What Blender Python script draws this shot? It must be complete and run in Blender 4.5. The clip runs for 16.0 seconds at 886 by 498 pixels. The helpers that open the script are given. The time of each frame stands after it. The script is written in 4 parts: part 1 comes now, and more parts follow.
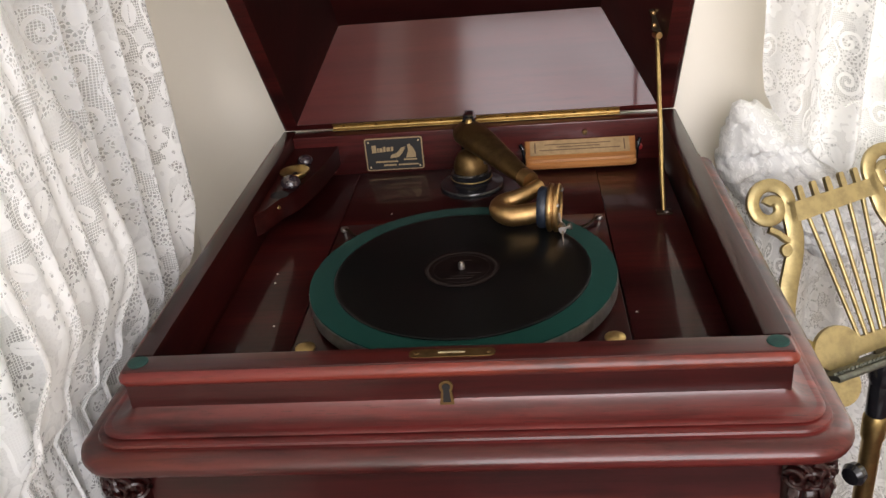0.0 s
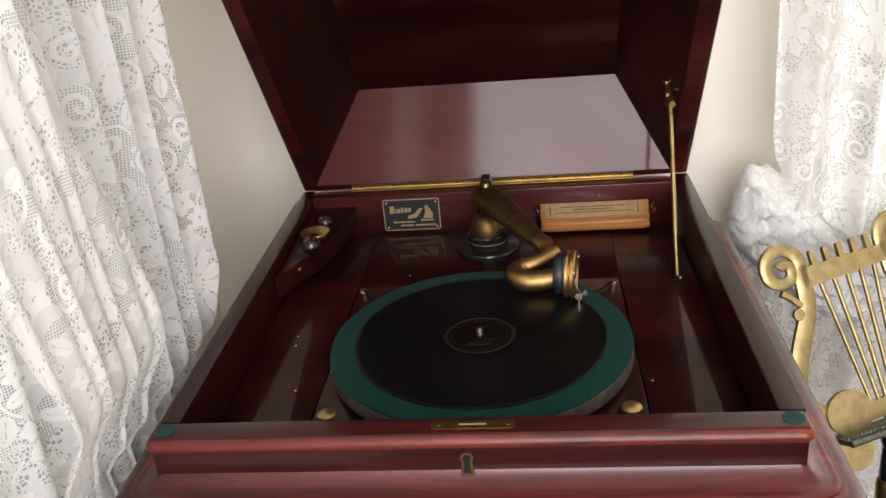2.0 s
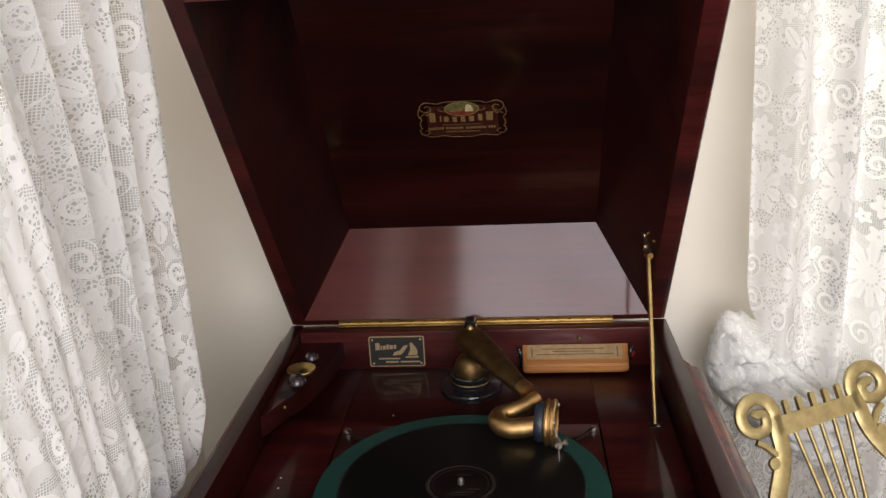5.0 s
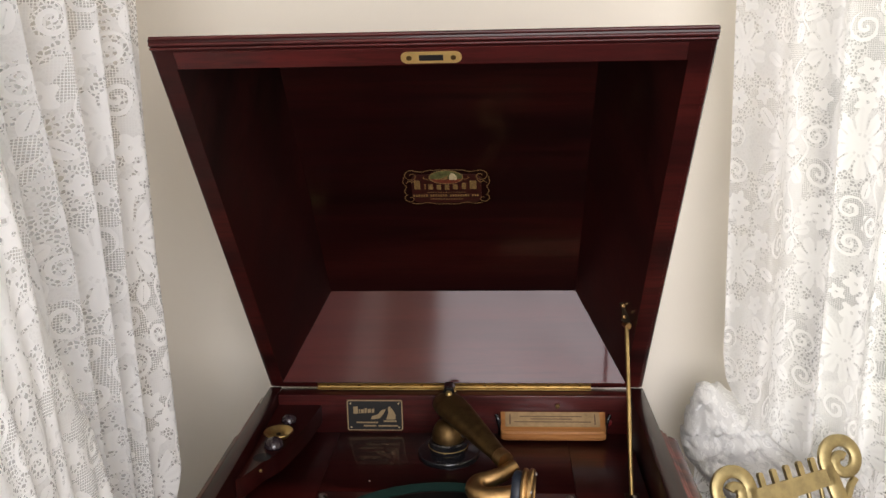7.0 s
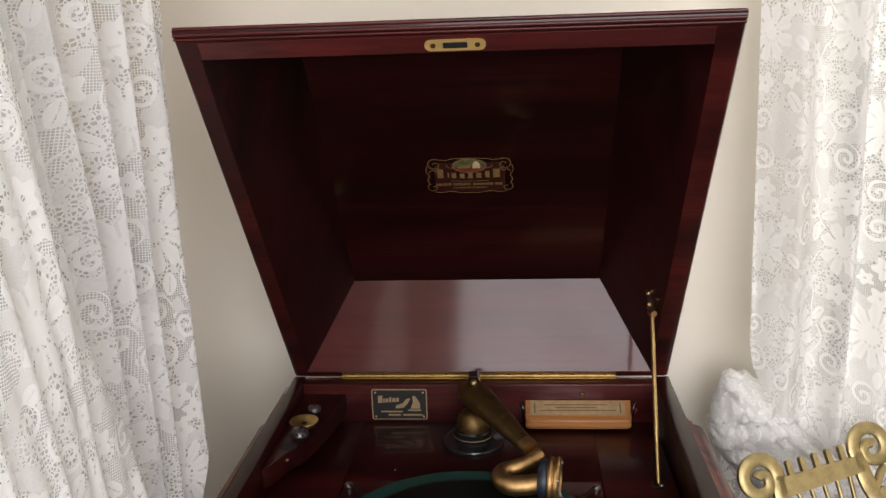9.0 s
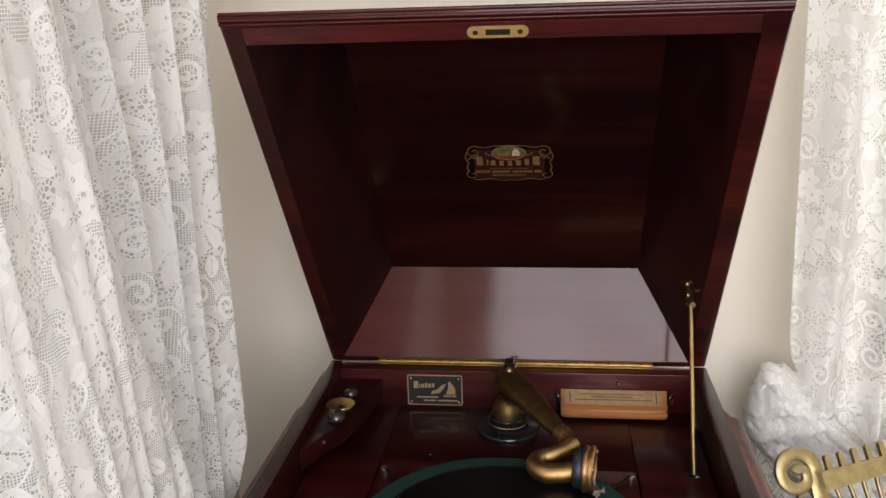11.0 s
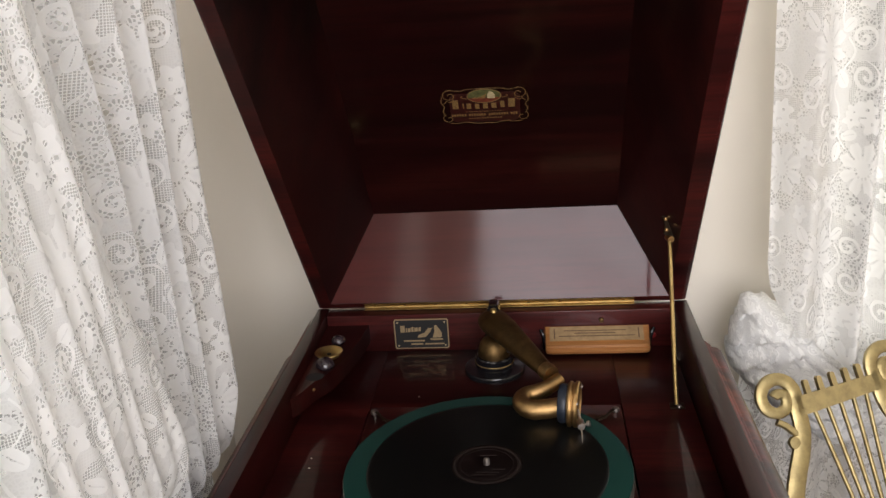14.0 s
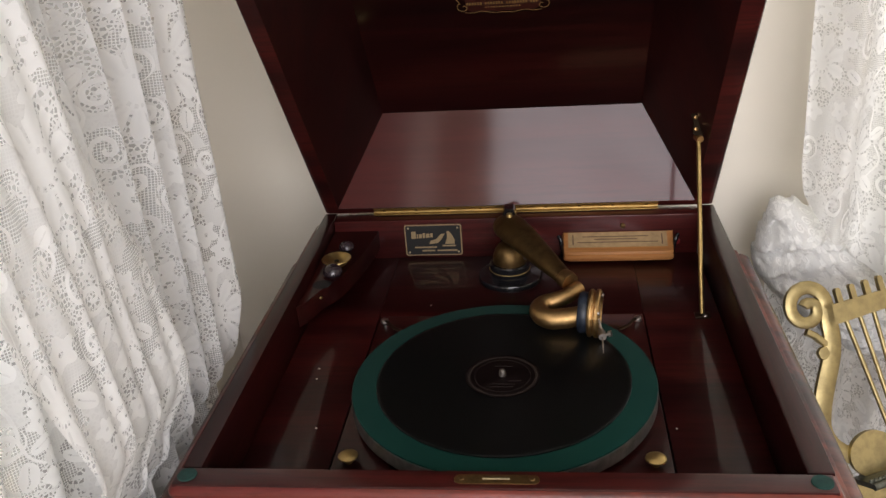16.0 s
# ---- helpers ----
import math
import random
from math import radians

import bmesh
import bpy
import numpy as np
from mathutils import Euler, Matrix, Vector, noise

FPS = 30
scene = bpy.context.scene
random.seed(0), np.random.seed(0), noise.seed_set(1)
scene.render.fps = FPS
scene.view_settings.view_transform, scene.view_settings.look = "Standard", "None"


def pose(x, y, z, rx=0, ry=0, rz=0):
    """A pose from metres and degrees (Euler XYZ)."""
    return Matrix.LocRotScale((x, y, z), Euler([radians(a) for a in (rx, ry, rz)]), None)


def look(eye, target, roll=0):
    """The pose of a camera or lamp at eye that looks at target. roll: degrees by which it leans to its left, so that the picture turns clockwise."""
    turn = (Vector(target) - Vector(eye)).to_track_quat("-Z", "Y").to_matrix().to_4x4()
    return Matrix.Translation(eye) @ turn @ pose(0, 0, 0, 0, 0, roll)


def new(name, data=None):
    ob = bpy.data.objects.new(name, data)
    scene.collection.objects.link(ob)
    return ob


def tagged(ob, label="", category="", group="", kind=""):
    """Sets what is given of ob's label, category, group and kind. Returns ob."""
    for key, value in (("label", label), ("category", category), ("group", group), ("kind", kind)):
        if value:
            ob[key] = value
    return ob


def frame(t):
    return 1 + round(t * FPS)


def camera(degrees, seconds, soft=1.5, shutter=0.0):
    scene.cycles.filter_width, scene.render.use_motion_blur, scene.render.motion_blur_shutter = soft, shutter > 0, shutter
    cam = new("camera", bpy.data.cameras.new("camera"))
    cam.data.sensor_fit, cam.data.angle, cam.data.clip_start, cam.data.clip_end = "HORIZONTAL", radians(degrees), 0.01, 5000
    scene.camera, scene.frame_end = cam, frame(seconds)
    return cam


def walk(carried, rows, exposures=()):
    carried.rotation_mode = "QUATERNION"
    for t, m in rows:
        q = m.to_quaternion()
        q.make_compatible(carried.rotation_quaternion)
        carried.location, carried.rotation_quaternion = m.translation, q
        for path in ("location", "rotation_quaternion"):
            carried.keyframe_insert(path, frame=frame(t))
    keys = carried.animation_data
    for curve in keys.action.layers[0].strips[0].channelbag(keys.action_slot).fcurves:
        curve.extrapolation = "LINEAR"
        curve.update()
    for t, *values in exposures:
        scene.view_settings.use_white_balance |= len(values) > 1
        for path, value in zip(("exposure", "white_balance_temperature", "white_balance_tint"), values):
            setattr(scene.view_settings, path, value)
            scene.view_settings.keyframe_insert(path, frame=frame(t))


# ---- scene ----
# camera and its walk
cam = camera(53.4, 16.0)
PATH = [
    (0, (0.0708, -0.7659, 1.3839), (-0.0304, 0.1201, 0.9313), -5.57),
    (0.5, (0.0695, -0.7665, 1.3938), (-0.0281, 0.1260, 0.9534), -5.58),
    (1, (0.0708, -0.7721, 1.4042), (-0.0286, 0.1265, 0.9769), -5.75),
    (1.5, (0.0666, -0.7733, 1.4115), (-0.0396, 0.1279, 0.9912), -5.67),
    (2, (0.0623, -0.7718, 1.4187), (-0.0453, 0.1329, 1.0064), -5.21),
    (2.5, (0.0597, -0.7712, 1.4307), (-0.0462, 0.1376, 1.0271), -5.08),
    (3, (0.0566, -0.7727, 1.4434), (-0.0485, 0.1449, 1.0601), -4.95),
    (3.5, (0.0543, -0.7785, 1.4546), (-0.0483, 0.1489, 1.0948), -4.40),
    (4, (0.0476, -0.7795, 1.4611), (-0.0489, 0.1548, 1.1179), -3.52),
    (4.5, (0.0555, -0.7793, 1.4664), (-0.0325, 0.1625, 1.1421), -3.17),
    (5, (0.0649, -0.7843, 1.4733), (-0.0203, 0.1649, 1.1705), -3.08),
    (5.2, (0.0655, -0.7876, 1.4771), (-0.0201, 0.1647, 1.1839), -2.88),
    (7.3, (0.0604, -0.7941, 1.4870), (0.0012, 0.1749, 1.2470), -1.14),
    (7.5, (0.0579, -0.7950, 1.4866), (-0.0033, 0.1732, 1.2440), -1.11),
    (8, (0.0508, -0.7895, 1.4830), (-0.0137, 0.1773, 1.2358), -0.94),
    (8.5, (0.0476, -0.7924, 1.4840), (-0.0200, 0.1743, 1.2371), -1.17),
    (9, (0.0559, -0.7907, 1.4858), (-0.0257, 0.1736, 1.2335), -1.98),
    (9.5, (0.0581, -0.7884, 1.4857), (-0.0389, 0.1727, 1.2273), -1.75),
    (10, (0.0476, -0.7969, 1.4878), (-0.0572, 0.1630, 1.2278), -0.89),
    (10.2, (0.0455, -0.7938, 1.4854), (-0.0654, 0.1645, 1.2220), -0.85),
    (12.5, (0.0687, -0.7971, 1.4876), (-0.0521, 0.1592, 1.2211), -2.60),
    (13, (0.0656, -0.8013, 1.4867), (-0.0411, 0.1532, 1.2081), -2.29),
    (13.5, (0.0598, -0.8065, 1.4845), (-0.0365, 0.1402, 1.1771), -3.04),
    (14, (0.0610, -0.8000, 1.4907), (-0.0463, 0.1388, 1.1632), -3.98),
    (14.5, (0.0665, -0.7743, 1.4864), (-0.0672, 0.1544, 1.1407), -4.05),
    (15, (0.0745, -0.7607, 1.4797), (-0.0811, 0.1549, 1.1088), -4.47),
    (15.5, (0.0654, -0.7552, 1.4760), (-0.0812, 0.1511, 1.0798), -4.95),
    (16, (0.0509, -0.7453, 1.4621), (-0.0710, 0.1529, 1.0397), -4.43),
]
walk(cam, [(t, look(eye, target, roll)) for t, eye, target, roll in PATH],
     [(0.0, 0.0), (2.0, -0.05), (4.0, -0.26), (5.0, -0.25), (9.0, -0.39), (12.5, -0.34), (16.0, -0.42)])

# ---- world, lights, exposure ----
world = bpy.data.worlds.new("sky")
scene.world = world
world.use_nodes = True
wn = world.node_tree
sky = wn.nodes.new("ShaderNodeTexSky")
sky.sky_type = "NISHITA"
sky.sun_disc = False
sky.sun_elevation, sky.sun_rotation = radians(40), radians(200)
wn.nodes["Background"].inputs["Strength"].default_value = 0.12
wn.links.new(sky.outputs[0], wn.nodes["Background"].inputs["Color"])
scene.view_settings.exposure = 0.0


def window_light(name, at, aim, w, h, watts, colour):
    data = bpy.data.lights.new(name, "AREA")
    data.shape, data.size, data.size_y, data.energy, data.color = "RECTANGLE", w, h, watts, colour
    ob = new(name, data)
    ob.matrix_world = look(at, aim)
    return ob


SOUTH, WEST, NORTH, EAST, TOP = -2.5, -0.475, 0.50, 3.0, 2.90
# daylight in the three window openings
window_light("daylight_south", (0.62, SOUTH - 0.03, 1.88), (0.62, 0, 1.88), 1.70, 1.84, 80, (1.0, 0.955, 0.975))
window_light("daylight_west", (WEST - 0.10, -0.68, 1.50), (1, -0.68, 1.50), 1.10, 1.16, 11.5, (1.0, 0.99, 0.97))
window_light("daylight_north", (1.15, NORTH + 0.10, 1.50), (1.15, -1, 1.50), 1.28, 1.20, 13.5, (1.0, 0.94, 0.82))


# ---- small node language ----
class Net:
    def __init__(self, name):
        self.mat = bpy.data.materials.new(name)
        self.mat.use_nodes = True
        self.tree = self.mat.node_tree
        self.bsdf = self.tree.nodes["Principled BSDF"]
        self.out = self.tree.nodes["Material Output"]

    def node(self, kind):
        return self.tree.nodes.new(kind)

    def put(self, value, socket):
        if isinstance(value, Val):
            self.tree.links.new(value.s, socket)
        else:
            socket.default_value = value

    def math(self, op, a, b=0.0, c=None):
        n = self.node("ShaderNodeMath")
        n.operation = op
        self.put(a, n.inputs[0])
        self.put(b, n.inputs[1])
        if c is not None:
            self.put(c, n.inputs[2])
        return Val(self, n.outputs[0])

    def coords(self, scale=(1, 1, 1), kind="Object"):
        tc = self.node("ShaderNodeTexCoord")
        mp = self.node("ShaderNodeMapping")
        mp.inputs["Scale"].default_value = scale
        self.tree.links.new(tc.outputs[kind], mp.inputs["Vector"])
        return Val(self, mp.outputs[0])

    def noise(self, vec, scale, detail=4.0, rough=0.55, distort=0.0):
        n = self.node("ShaderNodeTexNoise")
        self.put(vec, n.inputs["Vector"])
        n.inputs["Scale"].default_value, n.inputs["Detail"].default_value = scale, detail
        n.inputs["Roughness"].default_value, n.inputs["Distortion"].default_value = rough, distort
        return Val(self, n.outputs[0])

    def voronoi(self, vec, scale, feature="F1", rand=1.0, out="Distance"):
        n = self.node("ShaderNodeTexVoronoi")
        n.feature = feature
        self.put(vec, n.inputs["Vector"])
        n.inputs["Scale"].default_value, n.inputs["Randomness"].default_value = scale, rand
        return Val(self, n.outputs[out])

    def xyz(self, x, y, z=0.0):
        n = self.node("ShaderNodeCombineXYZ")
        for v, s in zip((x, y, z), n.inputs):
            self.put(v, s)
        return Val(self, n.outputs[0])

    def split(self, vec):
        n = self.node("ShaderNodeSeparateXYZ")
        self.put(vec, n.inputs[0])
        return [Val(self, o) for o in n.outputs]

    def ramp(self, fac, stops):
        n = self.node("ShaderNodeValToRGB")
        el = n.color_ramp.elements
        for i, (pos, col) in enumerate(stops):
            e = el[i] if i < 2 else el.new(pos)
            e.position, e.color = pos, (*col, 1) if len(col) == 3 else col
        self.put(fac, n.inputs[0])
        return Val(self, n.outputs[0])

    def mix(self, fac, a, b, blend="MIX"):
        n = self.node("ShaderNodeMix")
        n.data_type, n.blend_type = "RGBA", blend
        self.put(fac, n.inputs[0])
        for v, s in ((a, n.inputs[6]), (b, n.inputs[7])):
            self.put((*v, 1) if isinstance(v, tuple) and len(v) == 3 else v, s)
        return Val(self, n.outputs[2])

    def bump(self, height, strength=0.3, distance=0.001):
        n = self.node("ShaderNodeBump")
        n.inputs["Strength"].default_value, n.inputs["Distance"].default_value = strength, distance
        self.put(height, n.inputs["Height"])
        self.tree.links.new(n.outputs[0], self.bsdf.inputs["Normal"])
        return n

    def rand(self):
        return Val(self, self.node("ShaderNodeObjectInfo").outputs["Random"])

    def set(self, **kw):
        names = dict(color="Base Color", rough="Roughness", metal="Metallic", coat="Coat Weight", coat_rough="Coat Roughness", ior="IOR",
                     spec="Specular IOR Level", sheen="Sheen Weight", trans="Transmission Weight", sss="Subsurface Weight")
        for key, value in kw.items():
            if isinstance(value, tuple) and len(value) == 3:
                value = (*value, 1)
            self.put(value, self.bsdf.inputs[names[key]])
        return self


class Val:
    def __init__(self, net, s):
        self.net, self.s = net, s

    def __add__(self, o): return self.net.math("ADD", self, o)
    def __radd__(self, o): return self.net.math("ADD", o, self)
    def __sub__(self, o): return self.net.math("SUBTRACT", self, o)
    def __rsub__(self, o): return self.net.math("SUBTRACT", o, self)
    def __mul__(self, o): return self.net.math("MULTIPLY", self, o)
    def __rmul__(self, o): return self.net.math("MULTIPLY", o, self)
    def __truediv__(self, o): return self.net.math("DIVIDE", self, o)
    def lt(self, o): return self.net.math("LESS_THAN", self, o)
    def gt(self, o): return self.net.math("GREATER_THAN", self, o)
    def max(self, o): return self.net.math("MAXIMUM", self, o)
    def min(self, o): return self.net.math("MINIMUM", self, o)
    def fract(self): return self.net.math("FRACT", self)
    def floor(self): return self.net.math("FLOOR", self)
    def abs(self): return self.net.math("ABSOLUTE", self)
    def cos(self): return self.net.math("COSINE", self)
    def sqrt(self): return self.net.math("SQRT", self)
    def mod(self, o): return self.net.math("FLOORED_MODULO", self, o)
    def atan2(self, o): return self.net.math("ARCTAN2", self, o)


# ---- materials ----
def mahogany(name, axis, tone=1.0, gloss=0.22, polish=0.09, worn=0.0, shine=0.22, blur=0.12, under=0.2, even=0.0):
    """Red-stained mahogany under old varnish; the grain runs along the axis."""
    m = Net(name)
    along = [26.0, 26.0, 26.0]
    along["xyz".index(axis)] = 1.6
    p = m.coords(tuple(along))
    broad = m.noise(p, 0.55, 3, 0.5, 0.8)
    fine = m.noise(p, 6.0, 5, 0.65)
    fleck = m.noise(m.coords(tuple(4 * v for v in along)), 9.0, 2, 0.6)
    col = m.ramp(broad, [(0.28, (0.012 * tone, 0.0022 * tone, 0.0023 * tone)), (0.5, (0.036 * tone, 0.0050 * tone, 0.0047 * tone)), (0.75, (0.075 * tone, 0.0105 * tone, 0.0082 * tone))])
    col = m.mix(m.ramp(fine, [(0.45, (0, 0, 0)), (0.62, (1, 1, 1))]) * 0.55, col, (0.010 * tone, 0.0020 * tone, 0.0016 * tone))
    col = m.mix(fleck.gt(0.66) * 0.5, col, (0.012, 0.003, 0.002))
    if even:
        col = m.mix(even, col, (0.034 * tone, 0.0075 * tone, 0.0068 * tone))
    haze = m.noise(m.coords(), 9.0, 4, 0.6)
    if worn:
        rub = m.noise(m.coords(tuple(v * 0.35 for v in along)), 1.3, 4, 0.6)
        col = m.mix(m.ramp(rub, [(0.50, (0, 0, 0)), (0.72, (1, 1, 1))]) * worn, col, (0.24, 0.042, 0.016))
        grime = m.noise(m.coords((0.35, 1.6, 1.6)), 14.0, 5, 0.7)
        col = m.mix(m.ramp(grime, [(0.50, (0, 0, 0)), (0.68, (1, 1, 1))]) * 0.75, col, (0.010, 0.003, 0.0025))
    m.set(color=col, rough=m.math("MULTIPLY_ADD", haze, 0.16, gloss + 0.06), coat=m.math("MULTIPLY_ADD", haze, 0.4, shine), coat_rough=m.math("MULTIPLY_ADD", haze, blur, polish - 0.04), spec=under)
    m.bump(fine, 0.10, 0.0006)
    return m.mat


def brass(name, colour, rough, tarnish, dark):
    m = Net(name)
    n = m.noise(m.coords(), 55.0, 5, 0.65)
    col = m.mix(m.ramp(n, [(0.42, (0, 0, 0)), (0.72, (1, 1, 1))]) * tarnish, colour, dark)
    m.set(color=col, metal=1.0, rough=m.math("MULTIPLY_ADD", n, 0.3, rough))
    m.bump(m.noise(m.coords(), 400.0, 2), 0.06, 0.0004)
    return m.mat


def plain(name, colour, rough=0.5, metal=0.0, grain=60.0, vary=0.25, relief=0.1, coat=0.0):
    m = Net(name)
    n = m.noise(m.coords(), grain, 5, 0.6)
    low = tuple(c * (1 - vary) for c in colour)
    high = tuple(min(1, c * (1 + vary)) for c in colour)
    m.set(color=m.ramp(n, [(0.3, low), (0.7, high)]), rough=m.math("MULTIPLY_ADD", n, 0.15, rough - 0.07), metal=metal, coat=coat)
    if relief:
        m.bump(n, relief, 0.0006)
    return m.mat


def lace(name, least=0.0, through_light=0.12, tint=(0.86, 0.86, 0.855)):
    """White machine lace: large roses, scrolls, florets and leaves on open grounds, worked out on the cloth's own metres."""
    m = Net(name)
    uvn = m.node("ShaderNodeUVMap")
    u, v, _ = m.split(Val(m, uvn.outputs[0]))
    raw = m.xyz(u, v)
    u2 = u + (m.noise(raw, 38.0, 2) - 0.5) * 0.007
    v2 = v + (m.noise(m.xyz(v, u, 0.7), 38.0, 2) - 0.5) * 0.007
    W, H = 0.150, 0.268

    def cell(cx, cy, turn=0.0):
        """Coordinates round a motif that stands at (cx, cy) in every repeat of the pattern."""
        x = (((u2 - cx) / W + 0.5).fract() - 0.5) * W
        y = (((v2 - cy) / H + 0.5).fract() - 0.5) * H
        if turn:
            c, k = math.cos(turn), math.sin(turn)
            x, y = x * c + y * k, y * c - x * k
        return x, y

    def polar(cx, cy, squash=1.0):
        x, y = cell(cx, cy)
        y = y * squash
        return (x * x + y * y).sqrt(), y.atan2(x)

    def rose(cx, cy, size, petals, turn):
        r, a = polar(cx, cy, 0.88)
        a = a + turn
        edge = size + size * 0.13 * (a * petals).cos() + size * 0.05 * (a * (2 * petals + 3)).cos()
        body, near = r.lt(edge), r.lt(edge + 0.006)
        vein = (a * petals).cos().lt(-0.86) * r.gt(size * 0.52)
        eye = (r - size * 0.33).abs().lt(0.0017) * (a * 13.0).cos().gt(-0.1) * (a * 1.0).cos().gt(-0.55)
        soft = ((a * (petals * 2.0)).cos() * 0.5 + 0.5) * r.gt(size * 0.42)
        return body * (1.0 - vein.max(eye) * 0.8), near, soft * body

    def scroll(cx, cy, size, hand, turn):
        r, a = polar(cx, cy)
        inside = r.lt(size)
        line = (r / 0.0105 + (a + turn) * (hand / 6.28318)).fract().lt(0.43)
        return inside, line * inside

    def floret(cx, cy, size, turn):
        r, a = polar(cx, cy)
        return r.lt(size + size * 0.22 * ((a + turn) * 5.0).cos()) * r.gt(size * 0.17)

    def leaf(cx, cy, long, wide, turn):
        x, y = cell(cx, cy, turn)
        spine = y.abs().lt(0.0006) * x.abs().lt(long * 0.7)
        x, y = x / long, y / wide
        return (x * x + y * y).lt(1.0) * (1.0 - spine * 0.6)

    r1, n1, f1 = rose(0.000, 0.000, 0.0345, 10.0, 0.3)
    r2, n2, f2 = rose(0.072, 0.118, 0.0285, 8.0, 1.1)
    solid, near = r1.max(r2), n1.max(n2)
    for args in ((0.004, 0.052, 0.0125, 0.2), (0.022, 0.071, 0.0118, 0.9), (0.006, 0.092, 0.0128, 1.7), (-0.014, 0.074, 0.0092, 0.5), (0.066, 0.058, 0.0115, 0.0),
                 (0.072, -0.074, 0.0125, 1.2), (0.052, -0.090, 0.0108, 0.4), (0.078, 0.176, 0.0122, 0.8), (0.056, 0.188, 0.0098, 0.1), (-0.045, 0.150, 0.0120, 0.6), (0.020, -0.098, 0.0118, 1.4), (-0.046, 0.064, 0.0105, 0.2)):
        solid = solid.max(floret(*args))
    for args in ((-0.040, 0.036, 0.014, 0.0080, 2.2), (0.036, -0.040, 0.013, 0.0085, -0.9), (-0.034, -0.040, 0.013, 0.0075, 0.8), (0.043, 0.026, 0.012, 0.0070, 0.7),
                 (0.032, 0.136, 0.013, 0.0080, 1.3), (-0.030, 0.106, 0.013, 0.0070, -0.6), (0.010, -0.056, 0.012, 0.0070, 1.5), (0.050, 0.158, 0.011, 0.0065, 0.3)):
        solid = solid.max(leaf(*args))
    area = line = None
    for args in ((-0.004, 0.142, 0.0185, 1.0, 0.0), (0.024, 0.168, 0.0150, -1.0, 1.8), (-0.006, 0.187, 0.0165, 1.0, 3.2), (0.066, -0.034, 0.0180, -1.0, 2.4),
                 (0.062, 0.012, 0.0155, 1.0, 5.0), (-0.040, 0.212, 0.0150, -1.0, 0.6)):
        inside, curl_line = scroll(*args)
        area = inside if area is None else area.max(inside)
        line = curl_line if line is None else line.max(curl_line)
    solid = solid * (1.0 - area) + line * area
    # winding stems that join the motifs
    sx, sy = cell(0.036, 0.0)
    sway = sx - 0.011 * (v2 * (12.56637 / H)).cos() - 0.006 * (v2 * (25.1327 / H) + 1.0).cos()
    solid = solid.max(sway.abs().lt(0.0016) * (1.0 - near))
    # grounds: an open honeycomb round the motifs and a square net in broad patches
    comb = m.voronoi(raw, 250.0, "DISTANCE_TO_EDGE", 0.75).lt(0.15)
    gu, gv = ((u / 0.0025).fract() - 0.5).abs(), ((v / 0.0025).fract() - 0.5).abs()
    square = gu.max(gv).gt(0.345)
    zone = (1.0 - near) * m.noise(m.xyz(u2 + 0.31, v2), 17.0, 1).gt(0.55)
    ground = square * zone + comb * (1.0 - zone)
    # thinner half-tone cloth that fills out some of the leaves' surroundings
    half_tone = m.noise(m.xyz(u2, v2, 3.0), 19.0, 2).gt(0.525) * (1.0 - area) * 0.85
    dense = solid.min(1.0)
    alpha = dense.max(ground * 0.92).max(half_tone).max(least)
    tex = m.noise(m.xyz(u * 4.0, v), 420.0, 2)
    tone = (tex * 0.3 + (1.0 - dense) * 0.40 + f1.max(f2) * 0.25).min(1.0)
    col = m.mix(tone, tint, tuple(c * 0.82 for c in tint))
    m.set(color=col, rough=0.85, spec=0.15)
    m.bump(dense * 0.7 + tex * 0.3, 0.5, 0.0010)
    trl = m.node("ShaderNodeBsdfTranslucent")
    m.put(col, trl.inputs[0])
    half = m.node("ShaderNodeMixShader")
    half.inputs[0].default_value = through_light
    clear = m.node("ShaderNodeBsdfTransparent")
    fin = m.node("ShaderNodeMixShader")
    link = m.tree.links.new
    link(m.bsdf.outputs[0], half.inputs[1])
    link(trl.outputs[0], half.inputs[2])
    m.put(alpha, fin.inputs[0])
    link(clear.outputs[0], fin.inputs[1])
    link(half.outputs[0], fin.inputs[2])
    link(fin.outputs[0], m.out.inputs[0])
    return m.mat


def painted_wall(name, colour):
    m = Net(name)
    big = m.noise(m.coords(), 1.6, 3)
    fine = m.noise(m.coords(), 260.0, 3)
    m.set(color=m.mix(big * 0.35, colour, tuple(c * 0.9 for c in colour)), rough=0.62, spec=0.3)
    m.bump(fine, 0.12, 0.0008)
    return m.mat


def record_face(name):
    """Shellac with fine concentric grooves."""
    m = Net(name)
    x, y, z = m.split(m.coords())
    r = (x * x + y * y).sqrt()
    groove = (r * 5200.0).cos()
    band = m.noise(m.xyz(r, 0.0), 320.0, 2)
    m.set(color=m.mix(band, (0.0030, 0.0034, 0.0033), (0.0044, 0.0049, 0.0047)), rough=m.math("MULTIPLY_ADD", band, 0.02, 0.27), spec=0.28)
    m.bsdf.inputs["Anisotropic"].default_value = 0.85
    m.bsdf.inputs["Anisotropic Rotation"].default_value = 0.25
    tan = m.node("ShaderNodeTangent")
    tan.direction_type, tan.axis = "RADIAL", "Z"
    m.tree.links.new(tan.outputs[0], m.bsdf.inputs["Tangent"])
    m.bump(groove, 0.02, 0.0002)
    return m.mat


